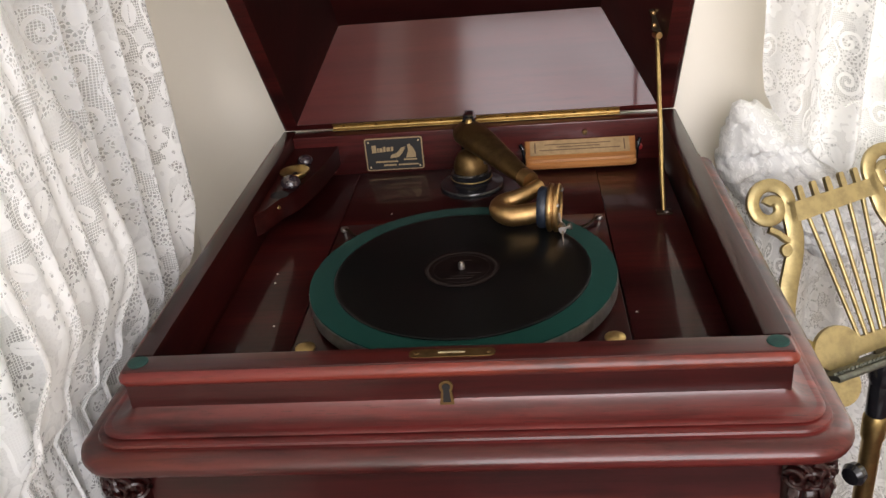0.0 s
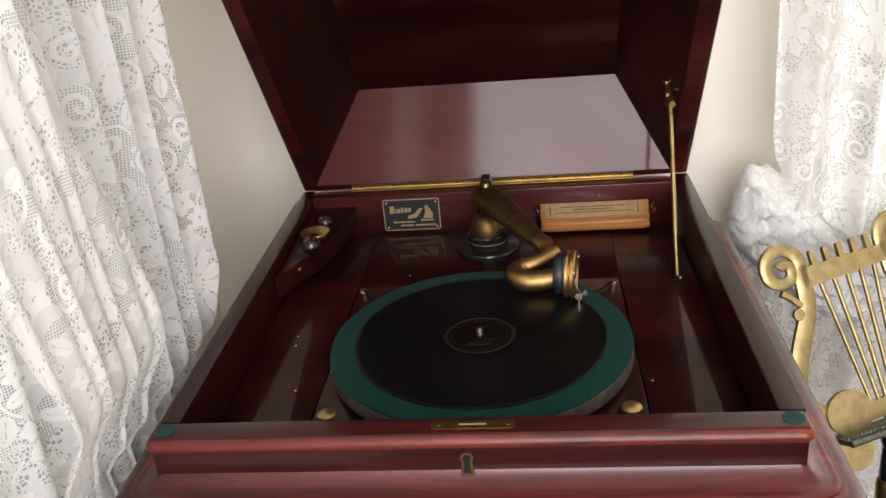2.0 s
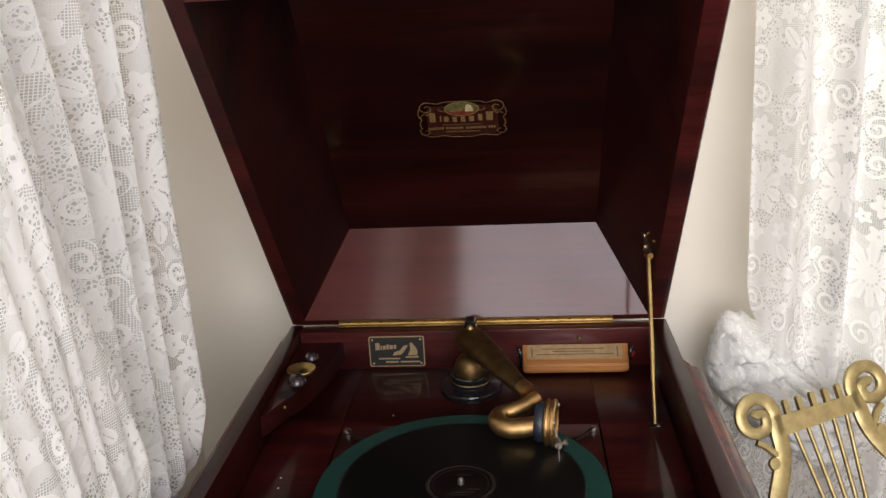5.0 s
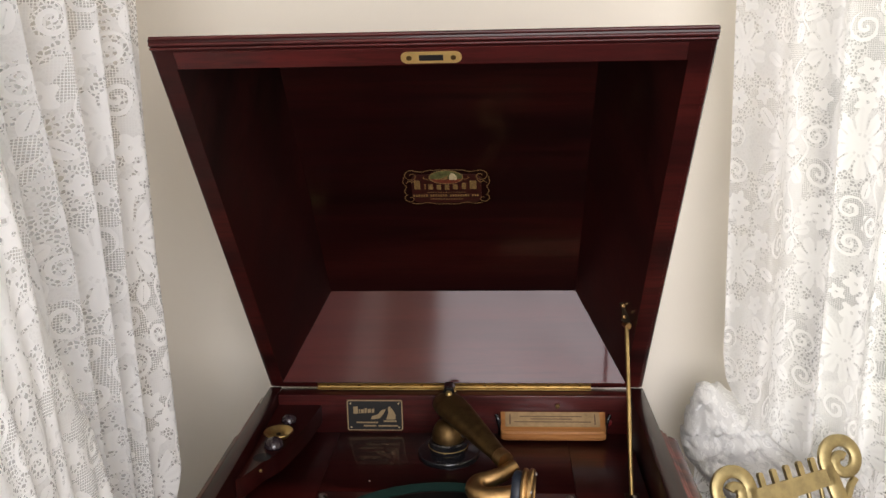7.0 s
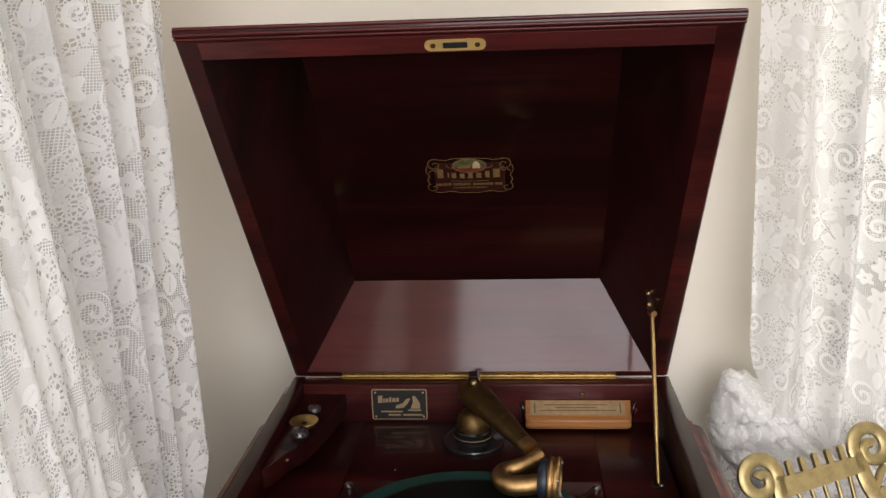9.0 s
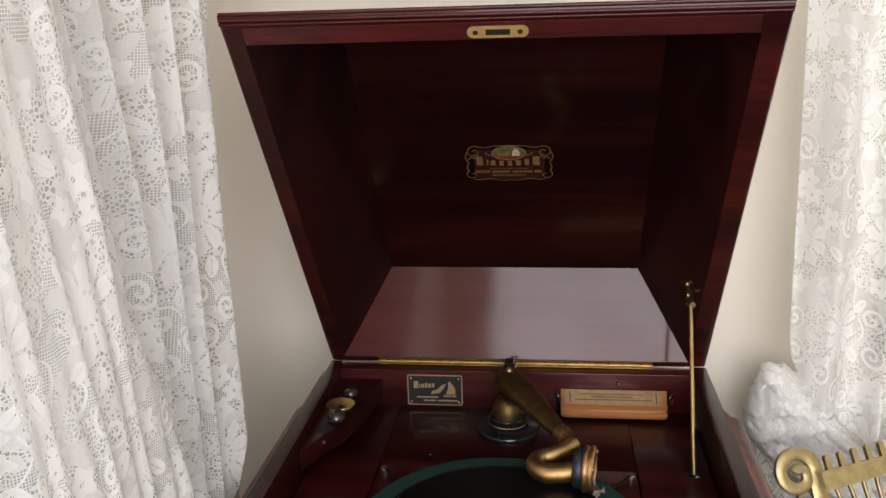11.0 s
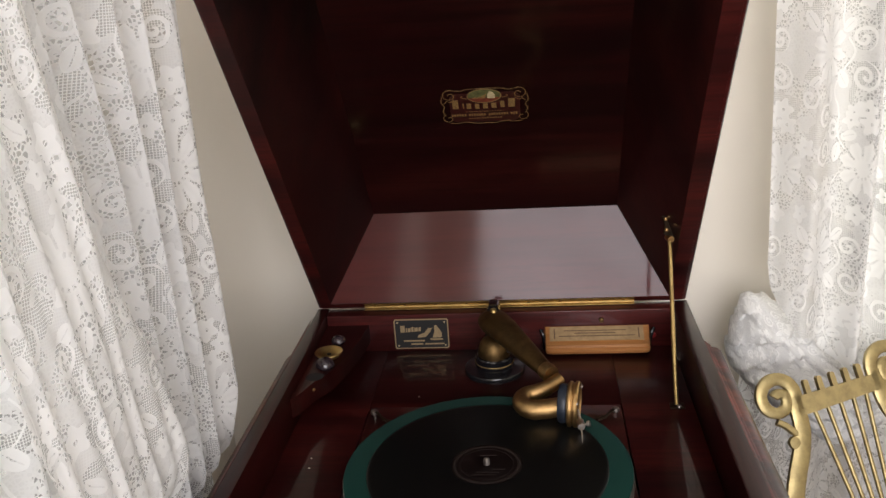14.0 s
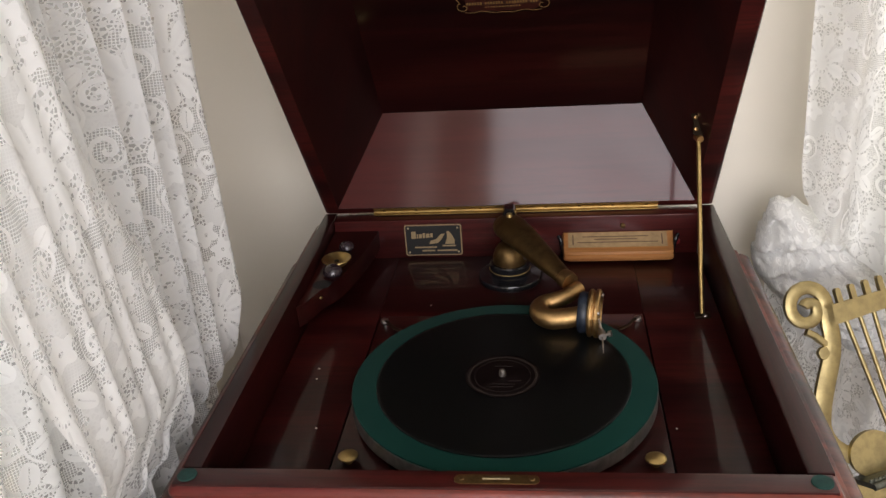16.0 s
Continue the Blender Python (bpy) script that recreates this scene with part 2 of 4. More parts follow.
def baize(name):
    m = Net(name)
    n = m.noise(m.coords(), 900.0, 3, 0.7)
    w = m.noise(m.coords(), 24.0, 4)
    m.set(color=m.mix(w * 0.5, (0.005, 0.040, 0.031), (0.006, 0.029, 0.025)), rough=0.95, sheen=0.04, spec=0.05)
    m.bump(n, 0.35, 0.0006)
    return m.mat


WOOD_X = mahogany("mahogany_grain_across", "x", 1.0)
# same figured wood, with the shade inside the lid put into a low tone
WOOD_LID_SHADED = mahogany("mahogany_figured_shaded", "x", 0.42)
WOOD_Y = mahogany("mahogany_grain_deep", "y", 0.55)
# lit copy of the lid's mahogany: window light put into its tone
WOOD_LINING_LIT = mahogany("mahogany_lining_lit", "x", 2.0, 0.30, 0.10, 0.0, 0.42, 0.06, 0.05, 0.78)
WOOD_REAR = mahogany("mahogany_french_polished", "x", 0.9, 0.24, 0.075, 0.0, 0.25, 0.05, 0.12)
WOOD_BACK = mahogany("mahogany_back_board", "x", 1.35, 0.22, 0.10, 0.0, 0.30, 0.06)
# shaded copy of the same mahogany: the low tone carries the sides' shade
WOOD_Z_SHADED = mahogany("mahogany_upright_shaded", "z", 0.34)
# lighter copy of the mahogany: light on the moulding is put into its tone
WOOD_EDGE_LIT = mahogany("mahogany_moulding_lit", "x", 2.4, 0.27, 0.17, 0.45, 0.50, 0.12, 0.3)
# orange patches are wear and also stand in for light on the front
WOOD_FRONT_LIT = mahogany("mahogany_front_lit", "x", 1.3, 0.28, 0.14, 0.9)
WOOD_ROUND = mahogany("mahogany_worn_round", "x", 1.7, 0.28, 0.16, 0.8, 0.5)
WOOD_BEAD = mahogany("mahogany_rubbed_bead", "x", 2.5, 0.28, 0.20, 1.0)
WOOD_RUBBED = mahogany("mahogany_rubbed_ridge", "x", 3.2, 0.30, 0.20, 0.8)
GOLD = brass("gilt_metal", (0.54, 0.34, 0.145), 0.24, 0.55, (0.20, 0.12, 0.05))
OLD_GOLD = brass("worn_gilt", (0.20, 0.125, 0.05), 0.34, 0.8, (0.075, 0.042, 0.02))
BRASS = brass("yellow_brass", (0.58, 0.42, 0.17), 0.24, 0.65, (0.26, 0.17, 0.065))
HINGE_BRASS = brass("dull_hinge_brass", (0.42, 0.29, 0.11), 0.30, 0.7, (0.17, 0.11, 0.045))
LYRE_BRASS = brass("cast_brass", (0.50, 0.405, 0.20), 0.33, 0.8, (0.27, 0.215, 0.105))
STEEL = brass("nickel_steel", (0.42, 0.38, 0.35), 0.28, 0.5, (0.20, 0.17, 0.15))
BLACK = plain("black_enamel", (0.010, 0.010, 0.012), 0.18, 0, 40, 0.3, 0.03, 0.4)
RUBBER = plain("blue_black_rubber", (0.014, 0.019, 0.030), 0.42, 0, 80, 0.35, 0.2)
DARK = plain("dark_slot", (0.006, 0.004, 0.004), 0.9, 0, 60, 0.2, 0)
PLATE_BLACK = plain("black_plate", (0.009, 0.0075, 0.007), 0.62, 0, 90, 0.3, 0.05)
GILT_INK = plain("gilt_print", (0.36, 0.26, 0.14), 0.45, 0.35, 500, 0.25, 0)
DECAL_GOLD = plain("gilt_transfer", (0.20, 0.120, 0.043), 0.5, 0.25, 700, 0.5, 0)
DECAL_GREEN = plain("green_transfer", (0.085, 0.085, 0.028), 0.5, 0, 200, 0.5, 0)
DECAL_RED = plain("red_transfer", (0.13, 0.028, 0.012), 0.5, 0, 200, 0.3, 0)
PALE_INK = plain("cream_transfer", (0.42, 0.34, 0.20), 0.5, 0, 300, 0.3, 0)
SHELLAC = record_face("grooved_shellac")
LABEL = plain("dark_red_label", (0.0045, 0.0022, 0.0021), 0.5, 0, 150, 0.5, 0.03)
LABEL_INK = plain("faded_label_print", (0.022, 0.016, 0.014), 0.55, 0, 300, 0.3, 0)
BALL = plain("smoky_lacquer", (0.030, 0.020, 0.024), 0.22, 0, 40, 0.3, 0.02, 0.5)
for paper_like in (LABEL, LABEL_INK):
    paper_like.node_tree.nodes["Principled BSDF"].inputs["Specular IOR Level"].default_value = 0.15
DARK_BRONZE = plain("dark_bronze", (0.030, 0.018, 0.009), 0.42, 0.7, 90, 0.3, 0.1)
BAIZE = baize("green_baize")
PLASTER = painted_wall("cream_wall_paint", (0.83, 0.775, 0.675))
WHITE_PAINT = painted_wall("white_gloss_paint", (0.70, 0.69, 0.64))
CEIL = painted_wall("white_ceiling_paint", (0.82, 0.81, 0.79))
FLOORING = mahogany("oak_floor", "y")
LACE = lace("white_lace", 0.30, 0.34, tint=(0.95, 0.95, 0.94))
LACE_SHEER = lace("sheer_white_lace", 0.50, 0.32, tint=(0.95, 0.95, 0.935))
LACE_THICK = lace("gathered_white_lace", 0.80, 0.12, (0.94, 0.94, 0.92))
CRIMSON = plain("red_lacquer", (0.20, 0.012, 0.014), 0.3, 0, 60, 0.2, 0)
LEDGE = plain("grey_green_metal", (0.15, 0.155, 0.125), 0.38, 0.7, 120, 0.4, 0.3)


def pine_colours():
    m = Net("pale_pine_block")
    p = m.coords((3, 60, 60))
    n = m.noise(p, 2.0, 5, 0.6, 0.6)
    m.set(color=m.ramp(n, [(0.3, (0.30, 0.115, 0.030)), (0.7, (0.47, 0.21, 0.065))]), rough=0.5)
    m.bump(n, 0.2, 0.0006)
    return m.mat


PINE = pine_colours()
PAPER = plain("brown_paper", (0.36, 0.24, 0.12), 0.8, 0, 120, 0.22, 0.2)
PAPER_INK = plain("faded_print", (0.12, 0.07, 0.04), 0.8, 0, 200, 0.2, 0)


# ---- mesh tools ----
def thing(name, at, label, category, group="", kind=""):
    ob = new(name)
    ob.location = at
    ob.empty_display_size = 0.05
    return tagged(ob, label, category, group, kind)


def origin(ob):
    p = Vector((0, 0, 0))
    while ob:
        p += ob.location
        ob = ob.parent
    return p


def part(name, bm, material, parent=None, label="", smooth=True, bevel=0.0, matrix=None):
    """Links a bmesh, given in the place's own metres, as one mesh object under its thing or part."""
    if matrix is not None:
        bm.transform(matrix)
    if bevel:
        edges = [e for e in bm.edges if len(e.link_faces) == 2 and e.calc_face_angle(0) > 0.6]
        bmesh.ops.bevel(bm, geom=edges, offset=bevel, segments=2, affect="EDGES", profile=0.6, clamp_overlap=True)
    bmesh.ops.recalc_face_normals(bm, faces=bm.faces)
    if parent is not None:
        bmesh.ops.translate(bm, verts=bm.verts, vec=-origin(parent))
    me = bpy.data.meshes.new(name)
    for f in bm.faces:
        f.smooth = smooth
    if smooth:
        for e in bm.edges:
            if len(e.link_faces) == 2 and e.calc_face_angle(0) > radians(38):
                e.smooth = False
    bm.to_mesh(me)
    bm.free()
    me.materials.append(material)
    ob = new(name, me)
    ob.parent = parent
    if label:
        ob["label"] = label
    return ob


def box(x0, y0, z0, x1, y1, z1, bm=None):
    bm = bm or bmesh.new()
    m = Matrix.LocRotScale(((x0 + x1) / 2, (y0 + y1) / 2, (z0 + z1) / 2), None, (x1 - x0, y1 - y0, z1 - z0))
    bmesh.ops.create_cube(bm, size=1.0, matrix=m)
    return bm


def turned(profile, at=(0, 0, 0), axis=(0, 0, 1), steps=40, bm=None, capped=True):
    """A lathe shape: (radius, height) pairs turned round the axis."""
    bm = bm or bmesh.new()
    rot = Vector((0, 0, 1)).rotation_difference(Vector(axis)).to_matrix()
    rings = []
    for r, h in profile:
        if r < 1e-6:
            rings.append([bm.verts.new(rot @ Vector((0, 0, h)) + Vector(at))])
        else:
            rings.append([bm.verts.new(rot @ Vector((r * math.cos(2 * math.pi * i / steps), r * math.sin(2 * math.pi * i / steps), h)) + Vector(at)) for i in range(steps)])
    for a, b in zip(rings, rings[1:]):
        for i in range(steps):
            j = (i + 1) % steps
            if len(a) == 1 and len(b) == 1:
                continue
            if len(a) == 1:
                bm.faces.new((a[0], b[i], b[j]))
            elif len(b) == 1:
                bm.faces.new((a[i], a[j], b[0]))
            else:
                bm.faces.new((a[i], a[j], b[j], b[i]))
    for ring in (rings[0], rings[-1]):
        if capped and len(ring) > 2:
            bm.faces.new(ring)
    return bm


def tube(points, radii, steps=16, flat=1.0, up=(0, 0, 1), bm=None, caps=True):
    """A round or flattened bar along points."""
    bm = bm or bmesh.new()
    pts = [Vector(p) for p in points]
    if not hasattr(radii, "__len__"):
        radii = [radii] * len(pts)
    rings = []
    for i, p in enumerate(pts):
        d = (pts[min(i + 1, len(pts) - 1)] - pts[max(i - 1, 0)]).normalized()
        side = d.cross(Vector(up))
        side = side.normalized() if side.length > 1e-4 else d.orthogonal().normalized()
        over = side.cross(d).normalized()
        rings.append([bm.verts.new(p + radii[i] * (math.cos(a) * side + flat * math.sin(a) * over)) for a in (2 * math.pi * k / steps for k in range(steps))])
    for a, b in zip(rings, rings[1:]):
        for k in range(steps):
            j = (k + 1) % steps
            bm.faces.new((a[k], a[j], b[j], b[k]))
    if caps:
        bm.faces.new(rings[0])
        bm.faces.new(rings[-1])
    return bm


def slab(outline, thick, matrix, bm=None):
    """A flat outline in (x, y) given thickness along z, then placed by the matrix."""
    bm = bm or bmesh.new()
    low = [bm.verts.new(matrix @ Vector((x, y, -thick / 2))) for x, y in outline]
    high = [bm.verts.new(matrix @ Vector((x, y, thick / 2))) for x, y in outline]
    bm.faces.new(low[::-1])
    bm.faces.new(high)
    for i in range(len(low)):
        j = (i + 1) % len(low)
        bm.faces.new((low[i], low[j], high[j], high[i]))
    return bm


def rounded(w, h, r, steps=6):
    pts = []
    for cx, cy, a0 in ((w / 2 - r, h / 2 - r, 0), (-w / 2 + r, h / 2 - r, 90), (-w / 2 + r, -h / 2 + r, 180), (w / 2 - r, -h / 2 + r, 270)):
        for k in range(steps + 1):
            a = radians(a0 + 90 * k / steps)
            pts.append((cx + r * math.cos(a), cy + r * math.sin(a)))
    return pts


def ring_shell(rings, close_last=False, bm=None):
    """Skins between rectangles or loops of equal count."""
    bm = bm or bmesh.new()
    loops = [[bm.verts.new(Vector(p)) for p in ring] for ring in rings]
    n = len(loops[0])
    for a, b in zip(loops, loops[1:]):
        for i in range(n):
            j = (i + 1) % n
            bm.faces.new((a[i], a[j], b[j], b[i]))
    if close_last:
        bm.faces.new(loops[-1])
    return bm


def bezier(pts, n=10):
    """A smooth curve through the given points."""
    pts = [Vector(p) for p in pts]
    out = []
    for i in range(len(pts) - 1):
        p0, p1, p2, p3 = pts[max(i - 1, 0)], pts[i], pts[i + 1], pts[min(i + 2, len(pts) - 1)]
        for k in range(n):
            t = k / n
            out.append(0.5 * (2 * p1 + (p2 - p0) * t + (2 * p0 - 5 * p1 + 4 * p2 - p3) * t * t + (3 * p1 - p0 - 3 * p2 + p3) * t ** 3))
    return out + [pts[-1]]


# ---- the room ----
def wall_with_window(name, along, across0, across1, lo, hi, hole, label):
    """A wall slab; along 'x' or 'y', with one rectangular opening (a0, a1, z0, z1) cut through it."""
    bm = bmesh.new()
    a0, a1, z0, z1 = hole
    for s0, s1, h0, h1 in ((lo, a0, 0, TOP), (a1, hi, 0, TOP), (a0, a1, 0, z0), (a0, a1, z1, TOP)):
        if along == "x":
            box(s0, across0, h0, s1, across1, h1, bm)
        else:
            box(across0, s0, h0, across1, s1, h1, bm)
    bmesh.ops.remove_doubles(bm, verts=bm.verts, dist=1e-5)
    return tagged(part(name, bm, PLASTER, None, "", False), label, "wall", kind="structure")


W_WEST = (-1.25, -0.11, 0.90, 2.10)
W_NORTH = (0.485, 1.82, 0.88, 2.12)
W_SOUTH = (-0.25, 1.50, 0.92, 2.84)
wall_with_window("wall_north", "x", NORTH, NORTH + 0.14, WEST - 0.14, EAST + 0.14, W_NORTH, "smooth cream painted plaster wall behind the phonograph")
wall_with_window("wall_west", "y", WEST - 0.14, WEST, SOUTH - 0.14, NORTH - 0.002, W_WEST, "cream painted plaster wall beside the lace curtain")
wall_with_window("wall_south", "x", SOUTH - 0.14, SOUTH, WEST - 0.14, EAST + 0.14, W_SOUTH, "cream painted wall with a broad window")
tagged(part("wall_east", box(EAST, SOUTH + 0.002, 0, EAST + 0.14, NORTH - 0.002, TOP), PLASTER, None, "", False), "plain cream painted wall closing the room", "wall", kind="structure")
tagged(part("ceiling", box(WEST - 0.14, SOUTH - 0.14, TOP + 0.001, EAST + 0.14, NORTH + 0.14, TOP + 0.10), CEIL, None, "", False), "plain white painted ceiling", "ceiling", kind="structure")
tagged(part("floor", box(WEST - 0.14, SOUTH - 0.14, -0.10, EAST + 0.14, NORTH + 0.14, -0.001), FLOORING, None, "", False), "dark polished wooden floor", "floor", kind="structure")


def window(name, along, at, hole, label):
    a0, a1, z0, z1 = hole
    root = thing(name, (at, (a0 + a1) / 2, z0) if along == "y" else ((a0 + a1) / 2, at, z0), label, "window", kind="structure")

    def bar(s0, s1, h0, h1, d0, d1, nm):
        b = box(at + d0, s0, h0, at + d1, s1, h1) if along == "y" else box(s0, at + d0, h0, s1, at + d1, h1)
        return part(nm, b, WHITE_PAINT, root, bevel=0.003)
    for s0, s1, h0, h1 in ((a0, a0 + 0.05, z0, z1), (a1 - 0.05, a1, z0, z1), (a0 + 0.05, a1 - 0.05, z0, z0 + 0.05), (a0 + 0.05, a1 - 0.05, z1 - 0.05, z1)):
        bar(s0 + 0.002, s1 - 0.002, h0 + 0.002, h1 - 0.002, -0.03, 0.01, "window_frame")
    mid = (z0 + z1) / 2
    bar(a0 + 0.05, a1 - 0.05, mid - 0.02, mid + 0.02, -0.025, 0.005, "meeting_rail")
    return root


window("window_1", "y", WEST - 0.05, W_WEST, "white painted sash window behind the blind")
window("window_2", "x", NORTH + 0.05, W_NORTH, "white painted sash window behind the lace curtain")
window("window_3", "x", SOUTH - 0.07, W_SOUTH, "broad white painted window facing the phonograph")
sill = thing("window_sill", (WEST, -0.72, 0.86), "white painted window sill and casing under the blind", "sill", kind="structure")
part("sill_board", box(WEST - 0.02, -1.32, 0.862, WEST + 0.055, 0.06, 0.896), WHITE_PAINT, sill, bevel=0.004)
part("apron", box(WEST + 0.002, -1.28, 0.78, WEST + 0.02, 0.02, 0.860), WHITE_PAINT, sill, bevel=0.003)
part("side_casing", box(WEST + 0.002, -0.114, 0.898, WEST + 0.020, -0.044, 2.18), WHITE_PAINT, sill, bevel=0.004)


# ---- the phonograph ----
RIM, DECK = 1.0, 0.943
HX, FY, BY = 0.262, -0.204, 0.360      # half width, front and back of the rim
IX, IFY, IBY = 0.243, -0.182, 0.334    # inside of the well
phonograph = thing("phonograph", (0, 0.07, 0), "tall mahogany cabinet phonograph with its lid propped open", "phonograph")


def moulded(profile, material, name, label=""):
    """A moulding run round the front and both sides: pairs of (offset from the rim, height)."""
    bm = bmesh.new()
    rows = []
    for d, z in profile:
        r = 0.003 + max(0.0, d + 0.004) * 0.75
        x, f = HX + d, FY - d
        row = [(-x, BY - 0.035, z), (-x, 0.18, z), (-x, 0.0, z)]
        for k in range(9):
            a = radians(180 + 90 * k / 8)
            row.append((-x + r + r * math.cos(a), f + r + r * math.sin(a), z))
        row += [(x * t, f, z) for t in (-0.5, 0.0, 0.5)]
        for k in range(9):
            a = radians(270 + 90 * k / 8)
            row.append((x - r + r * math.cos(a), f + r + r * math.sin(a), z))
        row += [(x, 0.0, z), (x, 0.18, z), (x, BY - 0.035, z)]
        rows.append([bm.verts.new(p) for p in row])
    for a, b in zip(rows, rows[1:]):
        for i in range(len(a) - 1):
            bm.faces.new((a[i], a[i + 1], b[i + 1], b[i]))
    return part(name, bm, material, phonograph, label)


# rim boards round the well
part("front_rim", box(-HX, FY, 0.930, HX, IFY, RIM), WOOD_X, phonograph, "worn red mahogany front rim", bevel=0.0025)
part("side_rim", box(-0.2600, IFY + 0.0005, 0.930, -IX, BY, RIM), WOOD_Y, phonograph, bevel=0.002)
part("side_rim", box(IX, IFY + 0.0005, 0.930, 0.2645, BY, RIM), WOOD_Y, phonograph, bevel=0.002)
part("back_board", box(-IX + 0.0005, IBY, 0.930, IX - 0.0005, BY, RIM - 0.002), WOOD_BACK, phonograph, bevel=0.0015)
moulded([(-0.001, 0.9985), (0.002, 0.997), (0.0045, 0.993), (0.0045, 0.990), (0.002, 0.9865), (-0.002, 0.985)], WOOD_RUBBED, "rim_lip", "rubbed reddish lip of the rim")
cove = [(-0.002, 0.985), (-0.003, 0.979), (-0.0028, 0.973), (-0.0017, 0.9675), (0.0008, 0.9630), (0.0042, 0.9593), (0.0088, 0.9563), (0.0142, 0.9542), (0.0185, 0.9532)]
moulded(cove, WOOD_EDGE_LIT, "cove_moulding", "hollow red mahogany moulding under the rim")
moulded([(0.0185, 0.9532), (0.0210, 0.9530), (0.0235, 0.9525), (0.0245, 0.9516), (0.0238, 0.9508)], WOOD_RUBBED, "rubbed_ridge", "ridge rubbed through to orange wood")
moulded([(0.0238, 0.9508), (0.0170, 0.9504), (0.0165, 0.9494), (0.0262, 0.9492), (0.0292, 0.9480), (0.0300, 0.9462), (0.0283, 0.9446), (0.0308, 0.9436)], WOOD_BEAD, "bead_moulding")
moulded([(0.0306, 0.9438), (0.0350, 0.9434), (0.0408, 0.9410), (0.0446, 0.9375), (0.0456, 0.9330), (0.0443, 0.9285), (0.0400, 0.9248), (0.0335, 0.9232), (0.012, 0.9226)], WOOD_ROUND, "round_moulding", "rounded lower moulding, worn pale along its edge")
# lower case
part("front_panel", box(-0.262, -0.2225, 0.06, 0.262, -0.190, 0.9222), WOOD_FRONT_LIT, phonograph, "orange-brown mahogany front, wear and light both in its colour")
for sx in (-1, 1):
    part("side_panel", box(min(sx * 0.2825, sx * 0.255), -0.1885, 0.06, max(sx * 0.2825, sx * 0.255), 0.330, 0.9222), WOOD_Z_SHADED, phonograph)
part("back_panel", box(-0.254, 0.316, 0.06, 0.254, 0.330, 0.9222), WOOD_Z_SHADED, phonograph)
part("plinth", box(-0.290, -0.232, 0.0, 0.290, 0.335, 0.0595), WOOD_X, phonograph, bevel=0.004)
for sx in (-1, 1):
    post = part("corner_post", turned([(0.017, 0.06), (0.017, 0.80), (0.020, 0.815), (0.015, 0.83), (0.018, 0.845), (0.020, 0.9218)], (sx * 0.272, -0.2145, 0), steps=24), WOOD_Z_SHADED, phonograph, "turned corner post")
    # carved capital of curled leaves
    for k in range(5):
        ang = radians(-90 + sx * (-28 + 32 * k))
        bm = bmesh.new()
        cx, cy = sx * 0.272 + 0.019 * math.cos(ang), -0.2145 + 0.019 * math.sin(ang)
        pts, rad = [], []
        for i in range(26):
            t = i / 25
            a = t * 3.6 * math.pi
            rr = 0.0125 * (1 - 0.80 * t)
            pts.append((cx + 0.006 * t * math.cos(ang) - rr * math.sin(a) * math.sin(ang), cy + 0.006 * t * math.sin(ang) + rr * math.sin(a) * math.cos(ang), 0.9035 + rr * math.cos(a)))
            rad.append(0.0034 * (1 - 0.45 * t))
        tube(pts, rad, 8, bm=bm)
        tube(bezier([(cx, cy, 0.894), (cx + 0.004 * math.cos(ang), cy + 0.004 * math.sin(ang), 0.884), (cx, cy, 0.865)], 5), [0.0055] * 6 + [0.004] * 4 + [0.0015], 8, 0.6, bm=bm)
        part("carved_leaf", bm, WOOD_Z_SHADED, post)

# deck of the well
part("deck_board", box(-IX + 0.0006, IFY + 0.0006, 0.930, -0.1570, IBY - 0.0006, DECK), WOOD_REAR, phonograph, bevel=0.0008)
part("deck_board", box(0.1570, IFY + 0.0006, 0.930, IX - 0.0006, IBY - 0.0006, DECK), WOOD_REAR, phonograph, bevel=0.0008)
part("rear_deck", box(-0.1568, 0.1697, 0.930, 0.1568, IBY - 0.0006, DECK), WOOD_REAR, phonograph, bevel=0.0008)
part("motor_board", box(-0.1552, IFY + 0.0008, 0.9295, 0.1552, 0.1693, DECK + 0.0006), WOOD_REAR, phonograph, bevel=0.0010)

# turntable
turntable = part("turntable", turned([(0.0, 0.9500), (0.1500, 0.9500), (0.1524, 0.9512), (0.1524, 0.9640), (0.1518, 0.9652), (0.1500, 0.9655)], steps=96), plain("dull_nickel_edge", (0.24, 0.22, 0.20), 0.4, 0.8, 90, 0.3, 0.05), phonograph, "nickelled turntable with a green baize top")
part("felt_top", turned([(0.0, 0.9655), (0.1506, 0.9655), (0.1518, 0.9660), (0.1514, 0.9670), (0.1495, 0.9674), (0.0, 0.9674)], steps=96), BAIZE, turntable, "green baize covering")
part("hub", turned([(0.024, 0.9440), (0.024, 0.9501)], steps=24), STEEL, turntable)
part("spindle", turned([(0.0034, 0.9675), (0.0034, 0.9745), (0.0028, 0.9768), (0.0012, 0.9778), (0, 0.9780)], steps=16), STEEL, turntable, "bright steel spindle")

# brass buttons on the motor board, speed lever and brake
for sx, y in ((-1, -0.104), (1, -0.104)):
    part("brass_button", turned([(0.0035, 0.9436), (0.0035, 0.9480), (0.0080, 0.9492), (0.0095, 0.9505), (0.0092, 0.9518), (0.0070, 0.9532), (0.0035, 0.9541), (0, 0.9543)], (sx * 0.1395, y, 0), steps=28), BRASS, phonograph, "domed brass button")
